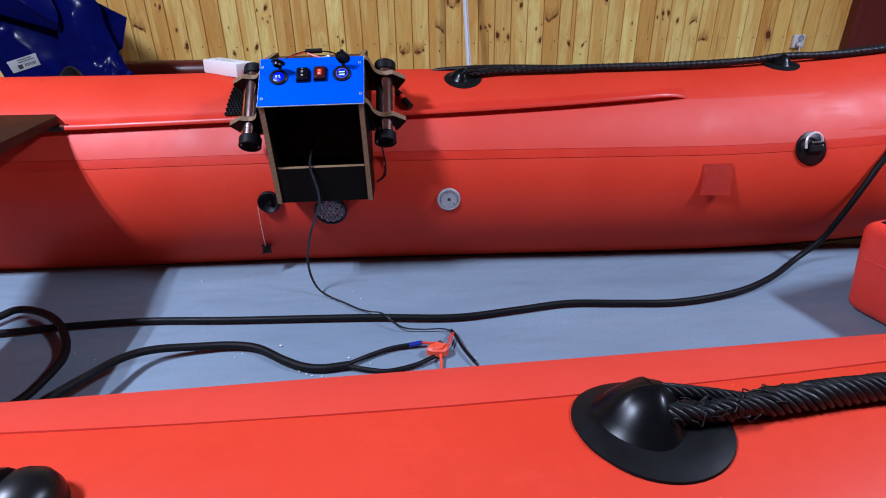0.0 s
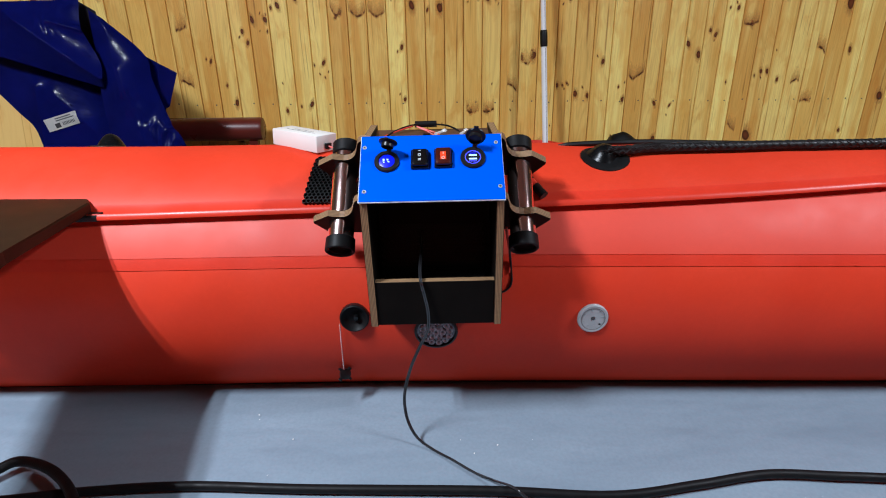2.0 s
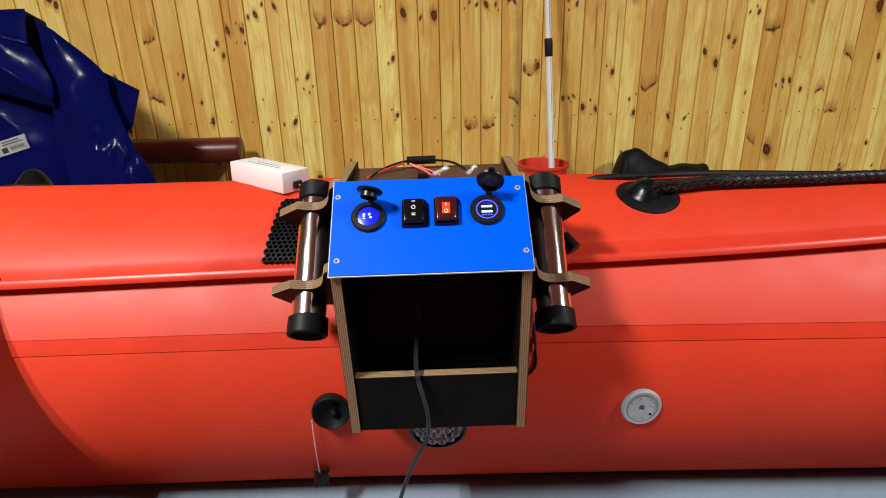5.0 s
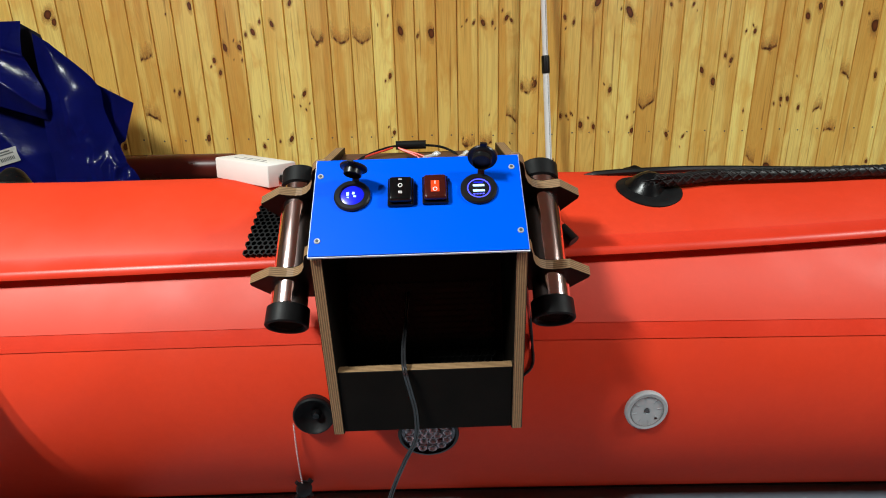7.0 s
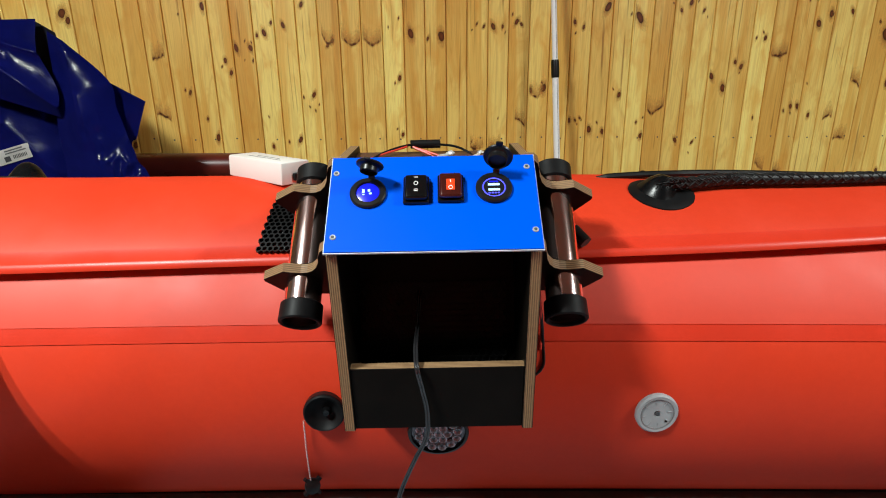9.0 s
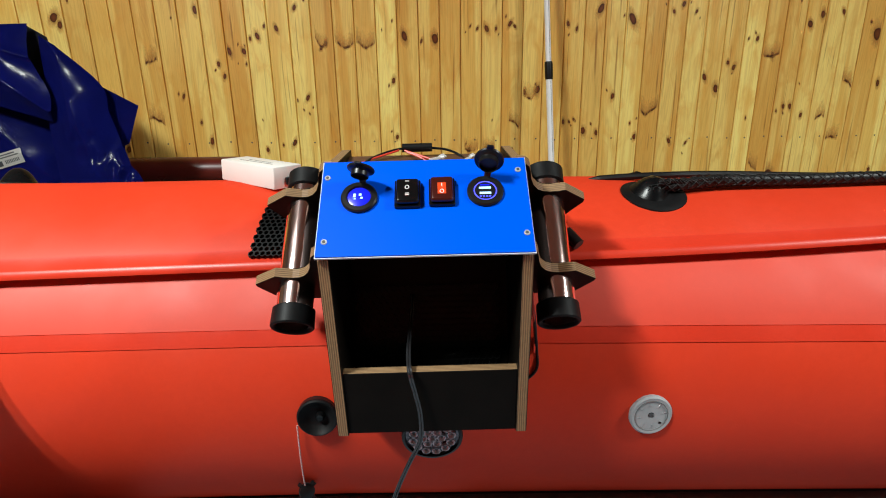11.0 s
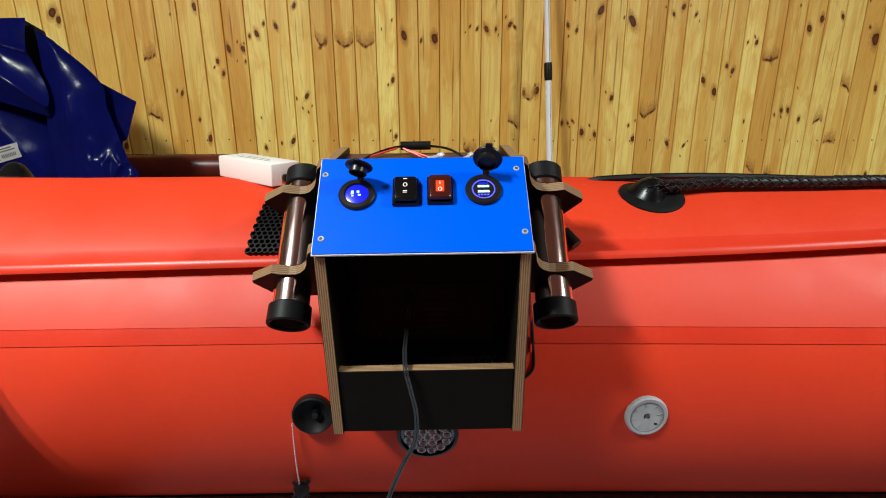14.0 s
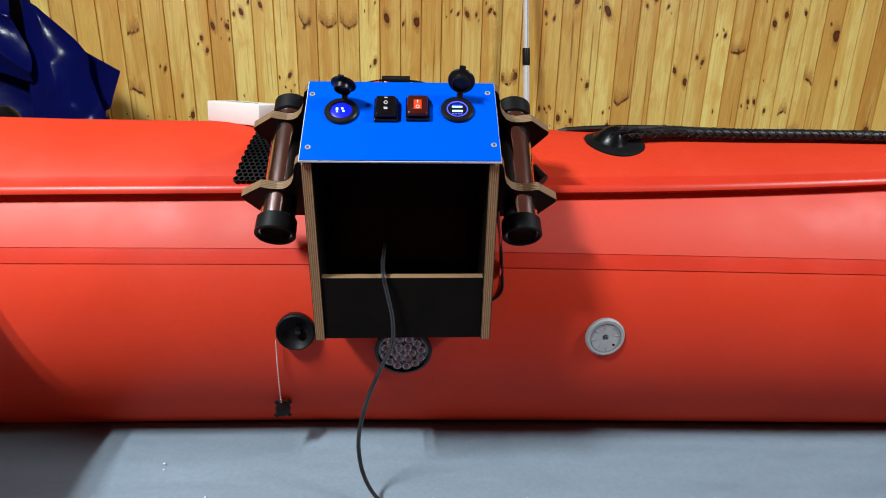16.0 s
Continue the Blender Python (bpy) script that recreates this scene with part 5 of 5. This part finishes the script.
    lower = sheet("lower_sheet", [(-1.55, 2.74, ZF), (-1.588, 2.77, 0.29), (-1.675, 2.79, 0.42), (-1.90, 2.82, 0.68)], [(-1.30, 2.79, ZF), (-1.305, 2.81, 0.30), (-1.315, 2.83, 0.45), (-1.33, 2.85, 0.64)], 2.4, 0.02,
                  [((-1.575, 0.50), (-1.575, 0.25), 0.018, 0.022), ((-1.52, 0.47), (-1.36, 0.30), 0.014, 0.05)], rough=0.5)
    # Dark sheet puts shade into the gap between flap and front fold.
    sheet("gap_shade", [(-1.50, 2.86, ZF), (-1.46, 2.86, 0.4), (-1.42, 2.84, 0.65), (-1.378, 2.83, 0.797)], [(-1.27, 2.86, ZF), (-1.29, 2.86, 0.4), (-1.30, 2.84, 0.6), (-1.318, 2.83, 0.760)], 2.2, mat=TARP_BLACK, rough=0.2, label="dark sheet that shades the gap between the folds")
    prism(bm := bmesh.new(), [(-1.46, 2.92), (-1.24, 2.92), (-1.24, 3.05), (-1.46, 3.10)], ZF, 0.45, "Z", (0, 0), 0.03)
    part("packed_folds", bm, TARP, ob, smooth=True)

    # paper label that follows the cloth
    tilt = radians(16)

    def on_sheet(a, b, lift):
        x, z = -1.497 + a * math.cos(tilt) - b * math.sin(tilt), 0.370 + a * math.sin(tilt) + b * math.cos(tilt)
        close = min(lower, key=lambda q: (q.x - x) ** 2 + (q.z - z) ** 2)
        return Vector((x, close.y - lift, z))

    def patch(a0, a1, b0, b1, lift, n=6):
        bm = bmesh.new()
        grid = [[bm.verts.new(on_sheet(a0 + (a1 - a0) * i / n, b0 + (b1 - b0) * k / n, lift)) for k in range(n + 1)] for i in range(n + 1)]
        for p, q in zip(grid, grid[1:]):
            for k in range(n):
                bm.faces.new((p[k], p[k + 1], q[k + 1], q[k]))
        bmesh.ops.solidify(bm, geom=list(bm.faces), thickness=0.0006)
        return bm
    lab = part("paper_label", patch(-0.061, 0.061, -0.024, 0.024, 0.0045), PAPER, ob, "white paper label with grey print")
    for k in range(2):
        part("print_line", patch(-0.022, 0.050 - 0.010 * k, 0.006 + 0.008 * k, 0.010 + 0.008 * k, 0.0056, 3), GREY_DARK, lab)
    part("print_block", patch(-0.030, -0.010, -0.018, -0.001, 0.0056, 3), INK, lab)
    for k in range(9):
        part("code_bar", patch(0.000 + 0.0055 * k, 0.003 + 0.0055 * k, -0.014, -0.002, 0.0056, 1), INK, lab)


tarp_bag()

outlet = thing("wall_outlet", (2.40, 3.33, 0.33), "white double wall outlet on the pine boards", "wall outlet")
OM = pose(2.40, 3.331, 0.332, 90, 0, 0) @ Matrix.Scale(0.86, 4)
part("plate", box(bmesh.new(), -0.04, 0.04, -0.042, 0.042, 0.0, 0.026, 0.006, 3), WHITE, outlet, m=OM, smooth=True)
for k in (-1, 1):
    part("socket_rim", sweep(bmesh.new(), [OM @ Vector((0.006 * k + 0.0175 * math.cos(2 * math.pi * s / 24), 0.02 * k + 0.0175 * math.sin(2 * math.pi * s / 24), 0.029)) for s in range(25)], 0.0016, 6, close=False), GREY_DARK, outlet, "dark socket rim")
    part("socket_face", lathe(bmesh.new(), [(0.018, 0.0262), (0.018, 0.029), (0.0155, 0.029), (0.015, 0.027), (0, 0.027)], 24, OM @ pose(0.006 * k, 0.02 * k, 0)), GREY_PLASTIC, outlet, smooth=True)

plug_top = part("plug", lathe(bmesh.new(), [(0, 0.058), (0.010, 0.056), (0.014, 0.050), (0.015, 0.030), (0, 0.030)], 20, OM @ pose(-0.006, -0.02, 0)), WHITE, outlet, "white plug with its cord", smooth=True)
part("cord", sweep(bmesh.new(), smooth_path([OM @ Vector(p) for p in ((-0.006, -0.032, 0.048), (-0.002, -0.055, 0.05), (0.012, -0.10, 0.04), (0.022, -0.20, 0.03), (0.02, -0.42, 0.03))], 8), 0.0035, 8), WHITE, plug_top, smooth=True)

# ---- pine boards of the far wall ----
PITCH, FACE, LEAN, NAIL_Z = 0.0895, 3.332, 0.013, 0.353


def leaned(x, z):
    """The boards were nailed up slightly out of plumb."""
    return x - LEAN * (z - NAIL_Z)


def board_mesh(height):
    """One lining board: flat face, rounded shoulders, recessed tongue."""
    bm = bmesh.new()
    w = PITCH
    prof = [(0.0, 0.0118), (0.0003, 0.0050), (0.0020, 0.0016), (0.005, 0.0), (w - 0.0075, 0.0), (w - 0.0045, 0.0010), (w - 0.0030, 0.0030), (w - 0.0024, 0.0100), (w - 0.0002, 0.0105), (w - 0.0002, 0.0118)]
    prism(bm, [(a - w / 2, b) for a, b in prof], 0.0, height, "Z", (0, 0))
    me = finish("board", bm, PINE)
    return me


boards = board_mesh(ZT - ZF - 0.004)
first = -1.157 - PITCH * 23
count = int((2.675 - first) / PITCH)
# Tone of each board; the first five are darkened for the tarpaulin's shadow.
TONES = [6, 7, 7, 5, 4, 7, 2, 2, 2, 8, 6, 5, 0, 6, 5, 5, 3, 4, 5, 4, 5, 5, 7, 3, 1, 6, 5, 2, 3, 4, 0, 6, 6, 3, 3, 3, 5]
trng = random.Random(8)
for i in range(count):
    ob = new("board", boards)
    ob.parent = wall_north
    tone = TONES[i - 21] / 9 if 0 <= i - 21 < len(TONES) else trng.random()
    ob.color = (tone, tone, tone, 1)
    ob.matrix_basis = pose(leaned(first + PITCH * (i + 0.5), ZF), FACE, ZF + 0.003, 0, -math.degrees(math.atan(LEAN)), 0)

# knots: along the wall in metres, height in centimetres, half height in millimetres
KNOTS_NEAR_PIPE = [(-1.56, 86, 18), (-1.11, 56, 5), (-1.1, 86, 4), (-1.09, 55, 11), (-1.03, 44, 7), (-1.0, 89, 15), (-0.99, 36, 15), (-0.93, 68, 10), (-0.91, 63, 10), (-0.88, 73, 16), (-0.82, 73, 12), (-0.81, 68, 6), (-0.79, 78, 8), (-0.76, 32, 9), (-0.76, 79, 14), (-0.72, 83, 8), (-0.69, 34, 6), (-0.68, 82, 12), (-0.64, 35, 14), (-0.62, 53, 6), (-0.6, 90, 11), (-0.59, 49, 4), (-0.57, 54, 12), (-0.55, 50, 4), (-0.5, 74, 7), (-0.48, 76, 10)]
KNOTS_MIDDLE = [(-0.22, 59, 5), (-0.2, 61, 12), (-0.2, 85, 5), (-0.19, 37, 9), (-0.15, 79, 19), (-0.08, 77, 9), (-0.02, 78, 19), (0.13, 31, 10), (0.13, 83, 6), (0.16, 82, 8), (0.2, 82, 14), (0.21, 31, 10), (0.24, 82, 8), (0.3, 84, 12), (0.32, 83, 8), (0.37, 56, 12), (0.43, 57, 16), (0.55, 43, 10), (0.55, 84, 10), (0.58, 43, 6), (0.59, 82, 9), (0.6, 44, 6), (0.64, 39, 15), (0.68, 42, 5), (0.69, 90, 20), (0.71, 38, 12), (0.77, 54, 12), (0.83, 86, 25), (0.86, 42, 6), (0.9, 36, 12)]
KNOTS_NEAR_DOOR = [(1.01, 89, 8), (1.05, 34, 12), (1.05, 92, 11), (1.11, 89, 8), (1.13, 33, 9), (1.18, 62, 14), (1.24, 57, 16), (1.28, 68, 9), (1.31, 66, 12), (1.36, 78, 6), (1.4, 44, 6), (1.4, 78, 10), (1.48, 71, 12), (1.54, 47, 6), (1.57, 49, 10), (1.61, 49, 12), (1.63, 84, 14), (1.66, 45, 10), (1.68, 88, 14), (1.78, 89, 12), (1.91, 85, 6), (1.96, 80, 25), (2.0, 59, 14)]

# bark lines where branches met: their two ends and the middle
WHORLS = [
    [(-0.441, 0.775), (-0.4, 0.744), (-0.352, 0.771)], [(-0.352, 0.771), (-0.311, 0.744), (-0.273, 0.767)], [(-0.523, 0.79), (-0.502, 0.75), (-0.474, 0.759)], [(0.368, 0.556), (0.399, 0.532), (0.428, 0.563)],
    [(0.307, 0.437), (0.33, 0.43), (0.357, 0.407)], [(0.903, 0.477), (0.933, 0.462), (0.981, 0.498)], [(1.426, 0.731), (1.457, 0.706), (1.511, 0.72)], [(1.731, 0.43), (1.758, 0.45), (1.775, 0.44)],
    [(1.793, 0.332), (1.817, 0.35), (1.859, 0.347)], [(1.826, 0.609), (1.86, 0.591), (1.88, 0.572)], [(1.44, 0.245), (1.467, 0.216), (1.49, 0.203)], [(-1.228, 0.682), (-1.199, 0.693), (-1.175, 0.7)],
    [(-1.249, 0.46), (-1.221, 0.457), (-1.182, 0.436)], [(0.109, 0.317), (0.132, 0.306), (0.17, 0.314)], [(0.186, 0.313), (0.212, 0.306), (0.247, 0.321)]]


def knot_disc(bm, ring, x, z, r, lean, squash, y, lo, hi):
    n, steps = 20, (0.0, 0.45, 0.85, 1.0, 1.15, 1.6, 2.3)
    rows = []
    for s in steps:
        row = []
        for k in range(n if s else 1):
            a = 2 * math.pi * k / n
            wob = 1 + 0.16 * noise.noise((x * 9 + math.cos(a), z * 9 + math.sin(a), s))
            p, q = s * r * squash * math.cos(a) * wob, s * r * math.sin(a) * wob * (1.0 if s < 1.2 else 1.25)
            v = bm.verts.new((min(max(x + p * math.cos(lean) - q * math.sin(lean), lo), hi), y, z + p * math.sin(lean) + q * math.cos(lean)))
            v[ring] = {0.0: 0.0, 0.45: 0.20, 0.85: 0.42, 1.0: 0.55, 1.15: 0.76, 1.6: 0.88, 2.3: 1.0}[s]
            row.append(v)
        rows.append(row)
    for a, b in zip(rows, rows[1:]):
        for k in range(n):
            vs = [a[k % len(a)], b[k], b[(k + 1) % n], a[(k + 1) % len(a)]]
            vs = [v for i, v in enumerate(vs) if v not in vs[:i]]
            bm.faces.new(vs)


krng = random.Random(11)
bm = bmesh.new()
ring = bm.verts.layers.float.new("ring")
spread = [(x + LEAN * (h / 100 - NAIL_Z), h / 100, r / 1000) for x, h, r in KNOTS_NEAR_PIPE + KNOTS_MIDDLE + KNOTS_NEAR_DOOR]
for x, z, r in list(spread):
    if krng.random() < 0.3:
        spread.append((x + krng.uniform(-0.04, 0.04), z + krng.uniform(-0.03, 0.03), krng.uniform(0.003, 0.005)))
for i in range(230):
    x, z = krng.uniform(-2.9, 2.6), krng.uniform(0.0, 2.3)
    inside = -1.15 < x < 2.15 and 0.2 < z < 0.95
    if inside and i % 3:
        continue
    spread.append((x, z, krng.choice((0.003, 0.004, 0.004) if inside else (0.006, 0.009, 0.014, 0.02, 0.026))))
for x, z, r in spread:
    k = math.floor((x - first) / PITCH)
    lo, hi = first + PITCH * k + 0.005, first + PITCH * (k + 1) - 0.008
    r = min(r * 0.95, 0.030)
    x = min(max(x, lo + r * 0.55), hi - r * 0.55)
    knot_disc(bm, ring, x, z, r, krng.uniform(-0.5, 0.5), krng.uniform(0.45, 0.7), FACE - 0.0005 - 0.0002 * krng.random(), lo, hi)


def whorl(points, half):
    """Dark bark where branches met: a thin ragged core in a wide brown stain."""
    path = smooth_path([(x + LEAN * (z - NAIL_Z), FACE - 0.0008, z) for x, z in points], 14)
    k_board = math.floor((points[1][0] + LEAN * (points[1][1] - NAIL_Z) - first) / PITCH)
    lo, hi = first + PITCH * k_board + 0.004, first + PITCH * (k_board + 1) - 0.007
    rows = []
    for i, p in enumerate(path):
        t = i / (len(path) - 1)
        p = Vector((min(max(p.x, lo), hi), p.y, p.z + 0.006 * noise.noise((p.x * 70, 3.0, p.z * 40))))
        core = 0.58 + 0.42 * abs(2 * t - 1) ** 3 * 0.4 + 0.35 * noise.noise((p.x * 90, 7.0, p.z * 90))
        row = []
        for off, value in ((-1.1, 1.0), (-0.55, 0.86), (-0.2, max(0.53, core)), (0.2, max(0.53, core + 0.05)), (0.8, 0.78), (2.4, 0.86), (5.5, 1.0)):
            v = bm.verts.new(p + Vector((0, 0, off * half * (1 + 0.4 * noise.noise((p.x * 50, off, 1.0))))))
            v[ring] = value
            row.append(v)
        rows.append(row)
    for a, c in zip(rows, rows[1:]):
        for k in range(6):
            bm.faces.new((a[k], a[k + 1], c[k + 1], c[k]))


for trail in WHORLS:
    whorl(trail, 0.011)
for v in bm.verts:
    v.co.x = leaned(v.co.x, v.co.z)
me = bpy.data.meshes.new("knots")
bm.to_mesh(me)
bm.free()
me.materials.append(KNOT)
knots = new("knots", me)
knots.parent = wall_north
tagged(knots, "dark knots in the pine boards", kind="stuff")

nail = bmesh.new()
for i in range(count):
    for z in (NAIL_Z, 1.15, 1.95):
        lathe(nail, [(0.0036, 0.0002), (0.0034, 0.0006), (0, 0.0008)], 8, Matrix.Translation((leaned(first + PITCH * (i + 1), z) - 0.027 + krng.uniform(-0.006, 0.006), FACE, z + krng.uniform(-0.004, 0.004))) @ pose(0, 0, 0, 90, 0, 0))
nails = part("nail_heads", nail, INK, wall_north)
tagged(nails, "small dark nail heads in the boards", kind="stuff")
